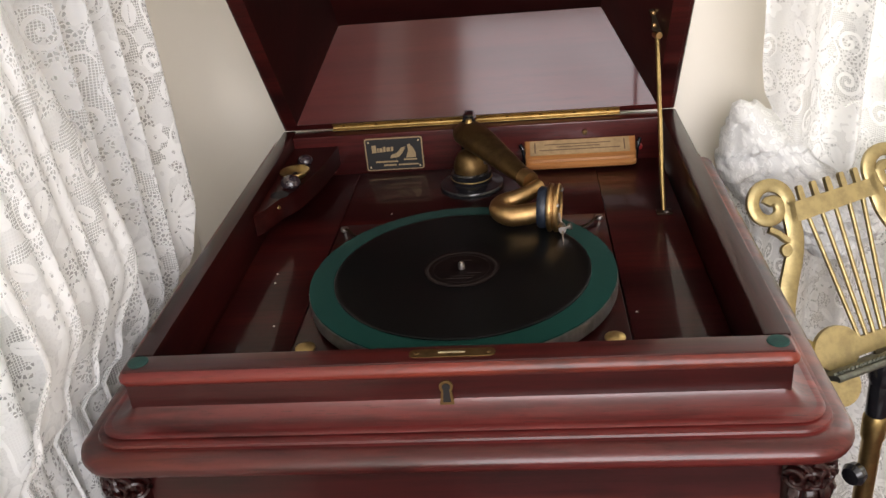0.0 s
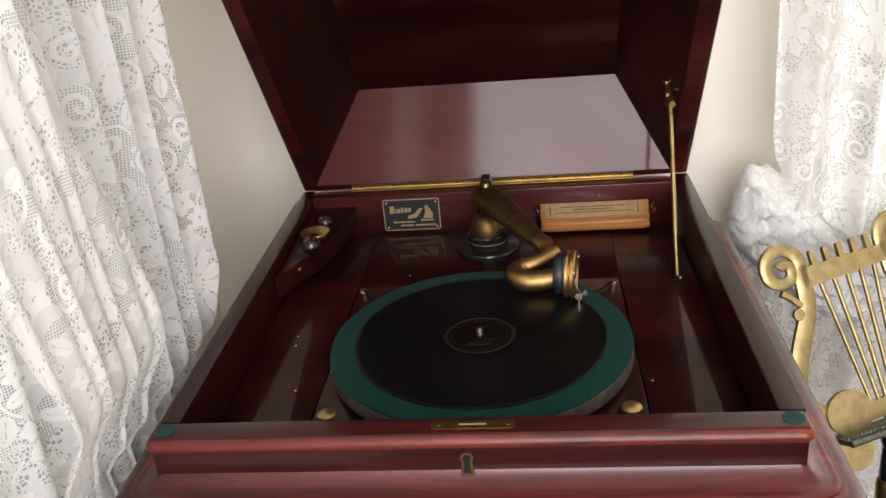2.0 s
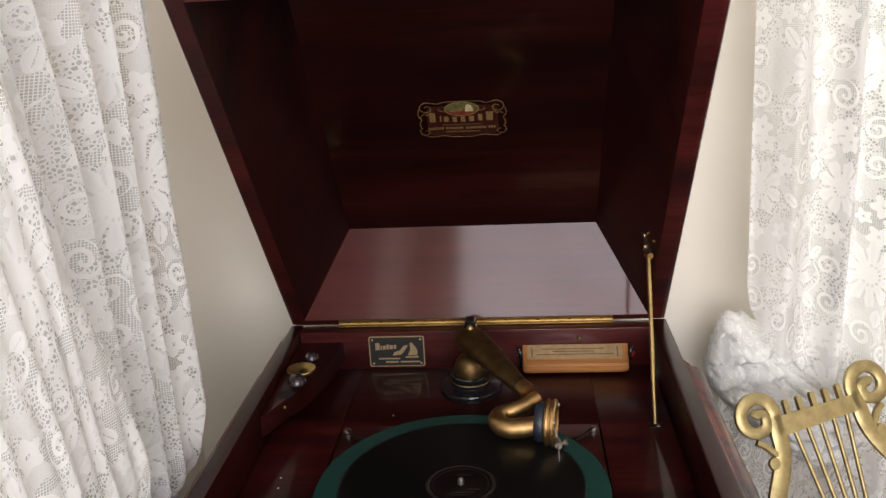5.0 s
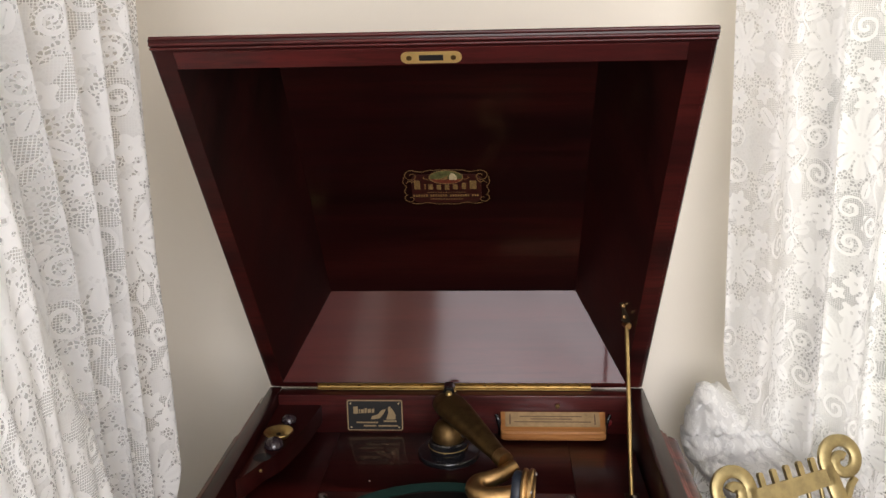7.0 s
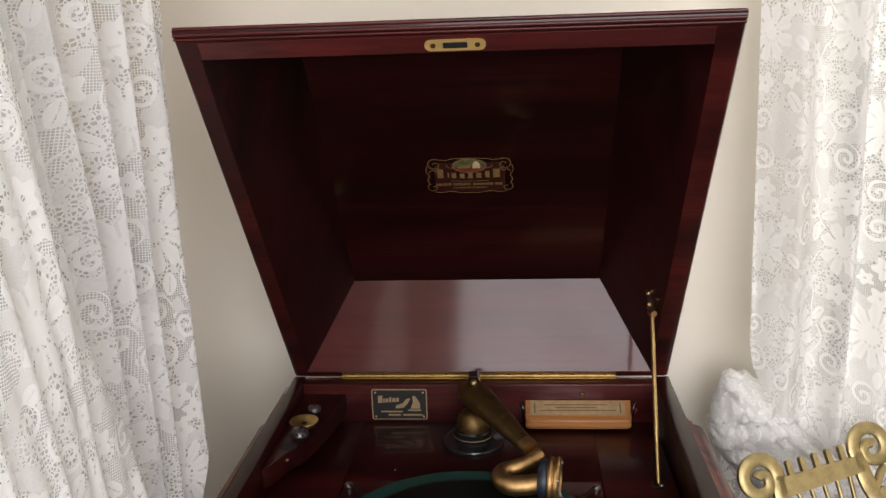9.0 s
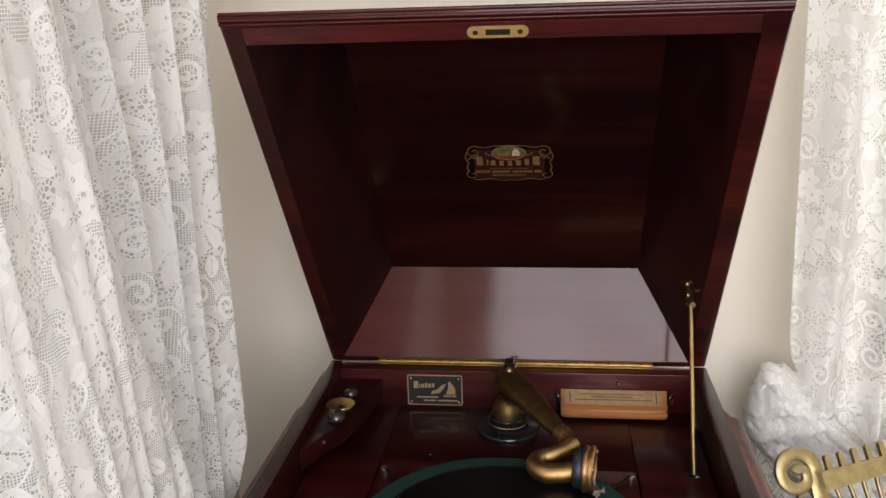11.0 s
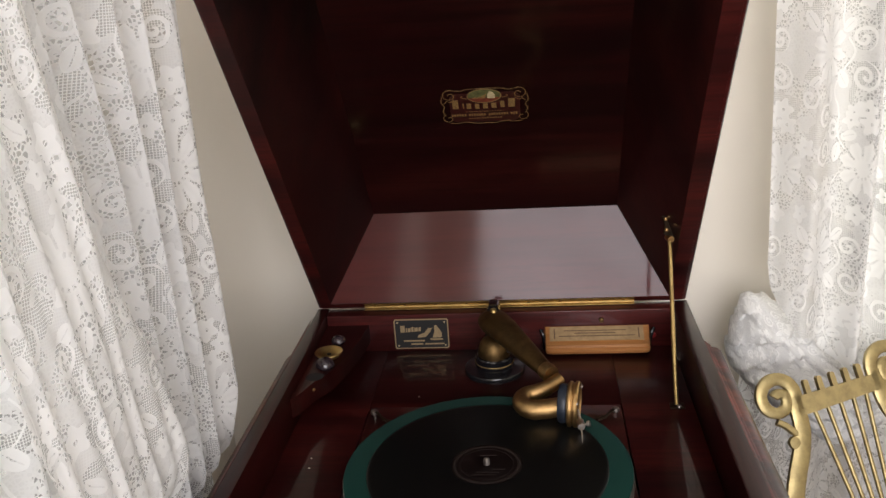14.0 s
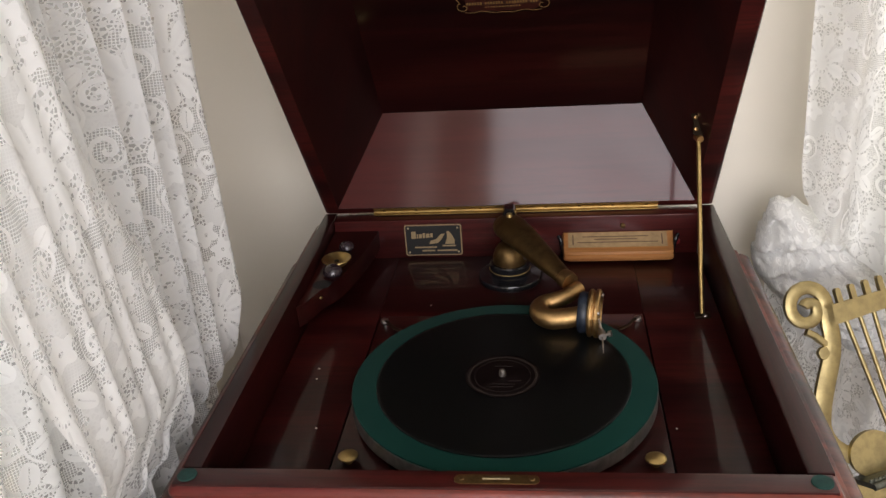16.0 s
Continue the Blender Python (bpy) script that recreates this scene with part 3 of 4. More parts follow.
for sx in (-1, 1):
    lever = part("lever", tube(bezier([(sx * 0.1475, 0.1535, 0.9472), (sx * 0.141, 0.147, 0.9466), (sx * 0.134, 0.1375, 0.9458), (sx * 0.124, 0.131, 0.9455)], 6), [0.0022] * 6 + [0.0020] * 6 + [0.0028] * 7, 10, 0.4), DARK_BRONZE, phonograph, "small nickel lever beside the turntable")
    part("screw", turned([(0.0048, 0.9436), (0.0050, 0.9458), (0.0044, 0.9474), (0.0026, 0.9482), (0, 0.9484)], (sx * 0.1478, 0.1545, 0), steps=20), STEEL, lever)

# small pale flecks of dust on the deck
PALE_DUST = plain("pale_dust", (0.6, 0.56, 0.5), 0.9)
for x, y in ((-0.205, 0.055), (-0.203, 0.035), (-0.183, -0.052), (-0.097, 0.196), (0.165, -0.05), (0.12, -0.075)):
    part("dust_fleck", turned([(0.0011, DECK + 0.0001), (0.0009, DECK + 0.0007), (0, DECK + 0.0009)], (x, y, 0), steps=7), PALE_DUST, phonograph)

FELT = plain("dark_green_felt", (0.008, 0.040, 0.033), 0.95, 0, 300, 0.3, 0.3)
# lock parts and felt pads
strike = part("strike_plate", slab(rounded(0.068, 0.0105, 0.0050), 0.0012, Matrix.Translation((0.0045, -0.1935, RIM + 0.0003))), OLD_GOLD, phonograph, "worn brass strike plate in the front rim", bevel=0.0003)
part("slot", box(-0.0065, -0.1943, RIM + 0.0009, 0.0150, -0.1926, RIM + 0.0012), PALE_INK, strike)
for sx in (-1, 1):
    part("screw", turned([(0.0022, RIM + 0.0009), (0.0018, RIM + 0.0014), (0, RIM + 0.0015)], (0.0045 + sx * 0.028, -0.1935, 0), steps=12), OLD_GOLD, strike)
    part("felt_pad", turned([(0.0, RIM + 0.0002), (0.0084, RIM + 0.0002), (0.0080, RIM + 0.0012), (0, RIM + 0.0018)], (sx * 0.2515, -0.1925, 0), steps=24), FELT, phonograph, "green felt pad on the rim corner")
face = Matrix.Translation((-0.0015, FY + 0.0015, 0.9705)) @ pose(0, 0, 0, 86, 0, 0)
def key_shape(r, up, foot, low):
    ring = [(r * math.sin(a), up + r * math.cos(a)) for a in (radians(-135 + 18 * k) for k in range(16))]
    return ring + [(foot * 0.78, 0.1 * low), (foot, low), (-foot, low), (-foot * 0.78, 0.1 * low)]


keyhole = part("escutcheon", slab(key_shape(0.0056, 0.0060, 0.0058, -0.0105), 0.0075, face), OLD_GOLD, phonograph, "brass keyhole escutcheon", bevel=0.0006)
part("keyhole", slab(key_shape(0.0033, 0.0060, 0.0032, -0.0076), 0.0085, face), DARK, keyhole)

# maker's plate on the back board, with plain shapes for its device and lettering
plate_at = Matrix.Translation((-0.1075, IBY - 0.0010, 0.9690)) @ pose(0, 0, 0, 90, 0, 0)
plate = part("name_plate", slab(rounded(0.0775, 0.0455, 0.0030), 0.0012, plate_at), GILT_INK, phonograph, "black and gilt maker's plate riveted to the back board")
part("plate_field", slab(rounded(0.0745, 0.0425, 0.0022), 0.0016, plate_at), PLATE_BLACK, plate)
for sx in (-1, 1):
    for sy in (-1, 1):
        part("rivet", turned([(0.0014, 0.0), (0.0011, 0.0012), (0, 0.0015)], plate_at @ Vector((sx * 0.0335, sy * 0.0178, 0.0006)), (0, -1, 0), 10), PALE_INK, plate)
x = -0.0295
for w, h in ((0.0062, 0.0105), (0.0018, 0.0062), (0.0042, 0.0058), (0.0032, 0.0072), (0.0048, 0.0058), (0.0034, 0.0058)):
    part("word_bar", slab([(x, 0.0045), (x + w, 0.0045), (x + w + 0.0008, 0.0045 + h), (x + 0.0008, 0.0045 + h)], 0.0021, plate_at @ Matrix.Rotation(radians(4), 4, "Z")), GILT_INK, plate)
    x += w + 0.0011
part("device", slab([(-0.006, -0.006), (0.006, -0.0045), (0.0115, 0.0015), (0.016, 0.0095), (0.010, 0.0085), (0.004, 0.0015), (-0.004, -0.001)], 0.0020, plate_at), GILT_INK, plate)
part("device", slab([(0.0155, -0.006), (0.0285, -0.006), (0.0290, 0.001), (0.0255, 0.0080), (0.0215, 0.0135), (0.0185, 0.0120), (0.0190, 0.004)], 0.0020, plate_at), GILT_INK, plate)
for x0, x1, y in ((-0.026, 0.004, -0.0105), (0.012, 0.030, -0.0085), (-0.016, 0.0015, -0.0155), (0.0045, 0.032, -0.0155)):
    part("print_bar", slab([(x0, y - 0.0011), (x1, y - 0.0011), (x1, y + 0.0011), (x0, y + 0.0011)], 0.0020, plate_at), GILT_INK, plate)

# ---- lid ----
ANG = radians(55.3)
LID = Matrix(((1, 0, 0, 0), (0, -math.cos(ANG), math.sin(ANG), 0.358), (0, math.sin(ANG), math.cos(ANG), RIM + 0.0015), (0, 0, 0, 1)))


def rect(hx, u0, u1, w):
    s0 = -hx + 0.002 if hx > 0.24 else -hx
    s1 = hx + 0.002 if hx > 0.24 else hx
    return [LID @ Vector(p) for p in ((s0, u0, w), (s1, u0, w), (s1, u1, w), (s0, u1, w))]


lid = part("lid", ring_shell([rect(0.2385, 0.0105, 0.5520, 0.0008), rect(0.2390, 0.0100, 0.5525, 0.0), rect(0.2560, -0.0010, 0.5740, 0.0), rect(0.2565, -0.0015, 0.5745, 0.0016), rect(0.2600, -0.0035, 0.5790, 0.0022),
                              rect(0.2618, -0.0045, 0.5820, 0.0045), rect(0.2622, -0.0045, 0.5825, 0.0085), rect(0.2605, -0.0035, 0.5805, 0.0120), rect(0.2570, -0.0010, 0.5765, 0.0140), rect(0.2580, -0.0015, 0.5775, 0.0180),
                              rect(0.2540, 0.0010, 0.5730, 0.0215), rect(0.2430, 0.0130, 0.5600, 0.0330), rect(0.2310, 0.0260, 0.5440, 0.0600), rect(0.2270, 0.0330, 0.5150, 0.0980),
                              rect(0.2240, 0.0380, 0.5050, 0.1080), rect(0.2200, 0.0450, 0.4985, 0.1180), rect(0.2100, 0.0500, 0.4930, 0.1320)], True), WOOD_X, phonograph, "deep moulded mahogany lid propped open", smooth=True)


def lid_face(name, pts, material, label=""):
    bm = bmesh.new()
    back = 0.0035
    quad = [LID @ Vector(p) for p in pts]
    n = (quad[1] - quad[0]).cross(quad[2] - quad[0]).normalized()
    mid = LID @ Vector((0, 0.28, 0.03))
    if n.dot(mid - quad[0]) > 0:
        n = -n
    a = [bm.verts.new(p) for p in quad]
    b = [bm.verts.new(p + n * back) for p in quad]
    bm.faces.new(a)
    bm.faces.new(b[::-1])
    for i in range(4):
        j = (i + 1) % 4
        bm.faces.new((a[i], a[j], b[j], b[i]))
    return part(name, bm, material, lid, label, smooth=False)


PX, P0, P1, PW = 0.1725, 0.0820, 0.5000, 0.1060
OX, O0, O1 = 0.2385, 0.0105, 0.5520
lid_face("lid_back_lining", [(-OX, O0, 0.0008), (OX, O0, 0.0008), (PX, P0, PW), (-PX, P0, PW)], WOOD_LINING_LIT, "polished sloping lining reflecting the window, its colour lightened for that light")
lid_face("lid_front_lining", [(-OX, O1, 0.0008), (OX, O1, 0.0008), (PX, P1, PW), (-PX, P1, PW)], WOOD_LID_SHADED)
lid_face("lid_side_lining", [(-OX, O0, 0.0008), (-PX, P0, PW), (-PX, P1, PW), (-OX, O1, 0.0008)], WOOD_Z_SHADED)
lid_face("lid_side_lining", [(OX, O0, 0.0008), (PX, P0, PW), (PX, P1, PW), (OX, O1, 0.0008)], WOOD_Z_SHADED)
lid_face("lid_top_lining", [(-PX, P0, PW), (PX, P0, PW), (PX, P1, PW), (-PX, P1, PW)], WOOD_LID_SHADED, "figured mahogany panel with a gilt transfer, shade put into its colour")

for u, w, r in ((0.5800, 0.0012, 0.0016), (0.5762, -0.0002, 0.0012), (0.5832, 0.0065, 0.0020)):
    part("edge_bead", tube([LID @ Vector((-0.2585, u, w)), LID @ Vector((0.2625, u, w))], r, 10), WOOD_BEAD, lid, "rubbed bead along the lid's front edge")

lid_rail = ring_shell([rect(0.2370, 0.5535, 0.5725, -0.0004), rect(0.2366, 0.5538, 0.5722, -0.0010)], True)
part("lid_front_rail", lid_rail, WOOD_EDGE_LIT, lid, "reddish polished front rail of the lid")

# catch plate on the lid's front edge
BRIGHT_BRASS = brass("lacquered_brass", (0.80, 0.58, 0.24), 0.50, 0.25, (0.50, 0.34, 0.13))
catch = part("catch_plate", slab(rounded(0.0565, 0.0125, 0.0060), 0.0014, LID @ Matrix.Translation((0.0035, 0.5620, -0.0012))), BRIGHT_BRASS, lid, "brass catch plate with a dark slot", bevel=0.0003)
part("slot", slab(rounded(0.0225, 0.0062, 0.0006), 0.0018, LID @ Matrix.Translation((0.0035, 0.5620, -0.0013))), DARK, catch)
for sx in (-1, 1):
    part("screw", slab([(0.0026 * math.cos(k), 0.0026 * math.sin(k)) for k in (2 * math.pi * i / 12 for i in range(12))], 0.0022, LID @ Matrix.Translation((0.0035 + sx * 0.0205, 0.5620, -0.0013))), OLD_GOLD, catch)

# gilt transfer inside the lid: scrolled border, oval vignette, bars for the lettering
DEC = LID @ Matrix.Translation((0.0015, 0.2855, PW - 0.0004)) @ Matrix.Diagonal((0.96, 0.94, 1, 1)) @ Matrix.Scale(-1, 4, (0, 0, 1))
transfer = part("transfer", slab(rounded(0.090, 0.052, 0.010), 0.0003, DEC), plain("dark_transfer_ground", (0.030, 0.0055, 0.004), 0.35, 0, 200, 0.3, 0), lid, "gilt scrollwork transfer with an oval vignette")


def ink(points, r, material, name="scroll"):
    bm = tube([DEC @ Vector((px, py, 0.0004)) for px, py in points], r, 6, 0.35, up=LID.to_3x3() @ Vector((0, 0, 1)))
    return part(name, bm, material, transfer)


def curl(cx, cy, r, a0, turns, n=26):
    return [(cx + r * (1 - 0.8 * k / n) * math.cos(a0 + turns * 6.2832 * k / n), cy + r * (1 - 0.8 * k / n) * math.sin(a0 + turns * 6.2832 * k / n)) for k in range(n + 1)]


for sx in (-1, 1):
    ink([(sx * px, py) for px, py in curl(0.044, 0.0235, 0.0105, 1.9, -1.25)], 0.00052, DECAL_GOLD)
    ink([(sx * p.x, p.y) for p in bezier([(0.042, 0.033, 0), (0.030, 0.031, 0), (0.022, 0.0335, 0), (0.0, 0.0345, 0)], 8)], 0.00045, DECAL_GOLD)
    ink([(sx * p.x, p.y) for p in bezier([(0.054, 0.022, 0), (0.0555, 0.012, 0), (0.052, 0.004, 0), (0.0545, -0.004, 0), (0.0515, -0.012, 0)], 8)], 0.00052, DECAL_GOLD)
    ink([(sx * px, py) for px, py in curl(0.0475, -0.018, 0.0085, 0.9, -0.95)], 0.00052, DECAL_GOLD)
    ink([(sx * p.x, p.y) for p in bezier([(0.0465, -0.0265, 0), (0.036, -0.0275, 0), (0.026, -0.0255, 0), (0.012, -0.0285, 0), (0.0, -0.0280, 0)], 8)], 0.00045, DECAL_GOLD)
    ink([(sx * p.x, p.y) for p in bezier([(0.052, 0.010, 0), (0.0475, 0.0145, 0), (0.0440, 0.0120, 0), (0.0390, 0.0170, 0)], 8)], 0.00045, DECAL_GOLD)
    ink([(sx * p.x, p.y) for p in bezier([(0.022, 0.0170, 0), (0.027, 0.0185, 0), (0.0295, 0.0205, 0), (0.0275, 0.0225, 0)], 6)], 0.00045, DECAL_GOLD)
oval = [(0.0215 * math.cos(k), 0.0210 + 0.0118 * math.sin(k)) for k in (2 * math.pi * i / 40 for i in range(40))]
part("vignette", slab(oval, 0.0006, DEC), DECAL_GREEN, transfer, "green-gold oval vignette")
part("vignette_base", slab([(0.0205 * math.cos(k), 0.0180 + 0.0090 * math.sin(k)) for k in (math.pi + math.pi * i / 20 for i in range(21))], 0.0008, DEC), DECAL_RED, transfer)
part("vignette_figure", slab([(0.004, 0.0165), (0.0135, 0.0165), (0.0140, 0.0225), (0.0105, 0.0275), (0.0070, 0.0285), (0.0045, 0.0240)], 0.0010, DEC), PALE_INK, transfer)
part("vignette_figure", slab([(-0.0145, 0.0170), (0.0005, 0.0170), (0.0030, 0.0245), (-0.0010, 0.0220), (-0.0060, 0.0190), (-0.0145, 0.0185)], 0.0010, DEC), DECAL_GOLD, transfer)
ink(oval + oval[:1], 0.0006, DECAL_GOLD, "oval_border")
x = -0.0415
for w, h, y in ((0.0105, 0.0155, 0.0010), (0.0024, 0.0088, 0.0016), (0.0082, 0.0092, 0.0006), (0.0078, 0.0088, 0.0000), (0.0080, 0.0088, 0.0000), (0.0090, 0.0090, 0.0004), (0.0074, 0.0110, 0.0010), (0.0120, 0.0150, 0.0010)):
    part("word_bar", slab([(x, y - 0.0015), (x + w * 0.72, y - 0.0015), (x + w * 0.72, y - 0.0015 + h), (x, y - 0.0015 + h)], 0.0010, DEC), DECAL_GOLD, transfer)
    x += w + 0.0026
for x0, x1, y, h in ((-0.0440, -0.0240, -0.0125, 0.0038), (-0.0215, 0.0010, -0.0125, 0.0038), (0.0040, 0.0300, -0.0125, 0.0038), (0.0325, 0.0420, -0.0125, 0.0038), (-0.022, 0.022, -0.0190, 0.0016), (-0.025, 0.025, -0.0065, 0.0007)):
    n = max(1, round((x1 - x0) / 0.0034))
    for k in range(n):
        xa = x0 + (x1 - x0) * k / n
        part("print_bar", slab([(xa, y - h / 2), (xa + 0.0022, y - h / 2), (xa + 0.0022, y + h / 2), (xa, y + h / 2)], 0.0010, DEC), DECAL_GOLD, transfer)

# piano hinge
hinge = part("piano_hinge", box(-0.190, 0.3495, RIM - 0.0005, 0.192, 0.3575, RIM + 0.0008), HINGE_BRASS, phonograph, "long brass piano hinge", bevel=0.0003)
part("hinge_leaf", slab([(-0.190, -0.0030), (0.192, -0.0030), (0.192, 0.0085), (-0.190, 0.0085)], 0.0012, LID @ Matrix.Translation((0, 0, -0.0008))), HINGE_BRASS, hinge)
part("hinge_knuckle", tube([(-0.190, 0.3560, RIM + 0.0018), (0.192, 0.3560, RIM + 0.0018)], 0.0022, 12), HINGE_BRASS, hinge)
for k in range(9):
    part("screw", slab([(0.0022 * math.cos(a), 0.0022 * math.sin(a)) for a in (2 * math.pi * i / 10 for i in range(10))], 0.0022, LID @ Matrix.Translation((-0.175 + 0.044 * k, 0.0050, -0.0009))), OLD_GOLD, hinge)

# lid stay
stay = part("lid_stay", tube([(0.2215, 0.163, 0.946), (0.2225, 0.190, 0.982), (0.2280, 0.288, 1.118)], 0.0026, 12), BRASS, phonograph, "slim brass rod propping the lid")
part("foot_bracket", box(0.2135, 0.157, DECK + 0.0002, 0.2310, 0.170, DECK + 0.0022), DARK_BRONZE, stay, "dark bronze bracket on the deck", bevel=0.0005)
part("screw", turned([(0.0028, DECK + 0.0022), (0.0022, DECK + 0.0034), (0, DECK + 0.0036)], (0.2245, 0.1605, 0), steps=12), STEEL, stay)
head_at = Matrix.Translation((0.2270, 0.2880, 1.1280)) @ pose(0, 0, 0, 80, 0, 25) @ Matrix.Scale(1.05, 4)
bracket = part("head_bracket", slab([(-0.0075, -0.004), (0.006, -0.013), (0.0105, -0.008), (0.008, 0.003), (0.0005, 0.018), (-0.0085, 0.017), (-0.0055, 0.008)], 0.0026, head_at), DARK_BRONZE, stay, "small dark bronze bracket on the lid's side", bevel=0.0006)
for px, py in ((-0.004, 0.0135), (0.006, -0.002), (-0.004, 0.0)):
    part("screw", turned([(0.0027, -0.003), (0.0024, 0.0022), (0, 0.0032)], head_at @ Vector((px, py, 0.0015)), head_at.to_3x3() @ Vector((0, 0, 1)), 12), GOLD, bracket)
part("knuckle", turned([(0.0042, -0.0055), (0.0046, 0), (0.0042, 0.0055)], (0.2282, 0.2880, 1.1160), (0.3, -1, 0), 16), GOLD, bracket)

# ---- tone arm ----
arm = part("tone_arm", tube(bezier([(-0.004, 0.283, 1.0100), (0.000, 0.268, 1.0140), (0.016, 0.238, 1.0125), (0.040, 0.198, 1.0060), (0.058, 0.168, 1.0010), (0.070, 0.149, 0.9980)], 7),
                            [0.0100, 0.0140, 0.0165, 0.0182, 0.0192, 0.0198, 0.0202] + [0.0204, 0.0205, 0.0205, 0.0204, 0.0202, 0.0200, 0.0197] + [0.0194 - 0.0006 * k for k in range(7)] + [0.0152 - 0.0005 * k for k in range(7)] + [0.0117 - 0.0003 * k for k in range(7)] + [0.0095], 24, 0.80), OLD_GOLD, phonograph, "tapered gilt tone arm, worn brown")
part("arm_flange", turned([(0.0408, DECK + 0.0001), (0.0408, 0.9475), (0.0395, 0.9495), (0.0300, 0.9510), (0.0262, 0.9530), (0.0255, 0.9560), (0.0255, 0.9650), (0.0240, 0.9668), (0.0, 0.9668)], (-0.002, 0.2680, 0), steps=48), BLACK, arm, "black enamelled flange")
part("flange_line", turned([(0.0257, 0.9572), (0.0262, 0.9578), (0.0257, 0.9584)], (-0.002, 0.2680, 0), steps=40), BRASS, arm)
part("elbow", turned([(0.0212, 0.9660), (0.0216, 0.9700), (0.0208, 0.9765), (0.0185, 0.9835), (0.0145, 0.9895), (0.0080, 0.9930), (0.0, 0.9940)], (-0.002, 0.268, 0), steps=36), OLD_GOLD, arm, "worn gilt dome under the arm")
part("yoke", ring_shell([[(-0.014, 0.276, 0.966), (0.011, 0.276, 0.966), (0.011, 0.296, 0.966), (-0.014, 0.296, 0.966)], [(-0.0125, 0.278, 1.005), (0.0105, 0.278, 1.005), (0.0105, 0.294, 1.005), (-0.0125, 0.294, 1.005)],
                         [(-0.0085, 0.270, 1.030), (0.0075, 0.270, 1.030), (0.0075, 0.292, 1.030), (-0.0085, 0.292, 1.030)], [(-0.0055, 0.268, 1.0385), (0.0050, 0.268, 1.0385), (0.0050, 0.286, 1.0385), (-0.0055, 0.286, 1.0385)]], True), BLACK, arm, "black bracket behind the arm", bevel=0.003)
part("pivot_screw", turned([(0.0045, 1.0290), (0.0038, 1.0340), (0, 1.0350)], (0.000, 0.264, 0), steps=16), BRASS, arm)
neck = []
for k in range(13):
    a = radians(90 + 180 * k / 12)
    neck.append((0.0510 + 0.0150 * math.cos(a), 0.1060 + 0.0150 * math.sin(a), 0.9875 - 0.0055 * k / 12))
goose = part("gooseneck", tube([(0.082, 0.1400, 0.9950), (0.066, 0.1265, 0.9905)] + neck + [(0.066, 0.0905, 0.9835), (0.083, 0.0900, 0.9870)], [0.0085, 0.0090] + [0.0096 + 0.00015 * k for k in range(13)] + [0.0112, 0.0106], 22), GOLD, arm, "bright gilt gooseneck tube")
part("ferrule", turned([(0.0104, -0.007), (0.0112, 0), (0.0104, 0.007)], (0.068, 0.151, 0.9990), (0.55, -0.8, -0.1), 22), GOLD, arm)
part("set_screw", turned([(0.0022, 0), (0.0022, 0.010), (0.0032, 0.011), (0.0030, 0.014), (0, 0.015)], (0.016, 0.232, 1.000), (0.3, -0.8, -0.5), 12), STEEL, arm)
SB, AX = Vector((0.0830, 0.0900, 0.9910)), Vector((0.985, -0.16, -0.02)).normalized()
box_part = part("sound_box", turned([(0.0, 0.0060), (0.0230, 0.0060), (0.0255, 0.0072), (0.0262, 0.0092), (0.0255, 0.0110), (0.0240, 0.0116), (0.0242, 0.0132), (0.0262, 0.0144), (0.0264, 0.0172), (0.0252, 0.0188), (0.0225, 0.0188), (0.0215, 0.0170), (0.0, 0.0168)], SB, AX, 48), GOLD, arm, "round gilt sound box")
part("gasket", turned([(0.0105, -0.0050), (0.0205, -0.0040), (0.0224, -0.0015), (0.0224, 0.0035), (0.0212, 0.0062), (0.0, 0.0064)], SB, AX, 36), RUBBER, box_part, "blue-black rubber gasket")
for k in range(3):
    a = radians(30 + 120 * k)
    side, over = AX.cross(Vector((0, 0, 1))).normalized(), Vector((0, 0, 1))
    part("screw", turned([(0.0024, -0.0015), (0.0024, 0.004), (0, 0.005)], SB + AX * 0.016 + 0.0238 * (math.cos(a) * side + math.sin(a) * over), AX, 10), STEEL, box_part)
chuck = part("needle_chuck", tube([(0.1010, 0.082, 0.9725), (0.1020, 0.070, 0.9765), (0.1025, 0.062, 0.9765)], [0.0042, 0.0046, 0.0040], 12), STEEL, box_part, "nickel needle holder")
part("thumb_screw", turned([(0.0016, -0.004), (0.0016, 0.006), (0.0034, 0.0065), (0.0034, 0.0095), (0, 0.0100)], (0.1030, 0.065, 0.9770), (0.9, -0.2, 0.35), 14), STEEL, chuck)
part("stylus_bar", tube([(0.0995, 0.085, 0.985), (0.1015, 0.076, 0.978)], 0.0018, 8), STEEL, chuck)
part("needle", tube([(0.1024, 0.062, 0.9760), (0.1024, 0.0500, 0.9722), (0.1022, 0.0405, 0.9692)], [0.0010, 0.0009, 0.0002], 8), STEEL, chuck)

# needle-cup shelf in the back corner
shelf_top = 0.984
shelf_curve = bezier([(-IX + 0.001, 0.120, 0), (-0.233, 0.135, 0), (-0.222, 0.165, 0), (-0.208, 0.190, 0), (-0.198, 0.225, 0), (-0.188, 0.275, 0), (-0.182, IBY - 0.001, 0)], 7)
outline = [(p.x, p.y) for p in shelf_curve] + [(-IX + 0.001, IBY - 0.001)]
shelf = part("needle_cup_shelf", slab(outline, 0.026, Matrix.Translation((0, 0, shelf_top - 0.013))), WOOD_Y, phonograph, "curved corner shelf with needle cups", bevel=0.002)
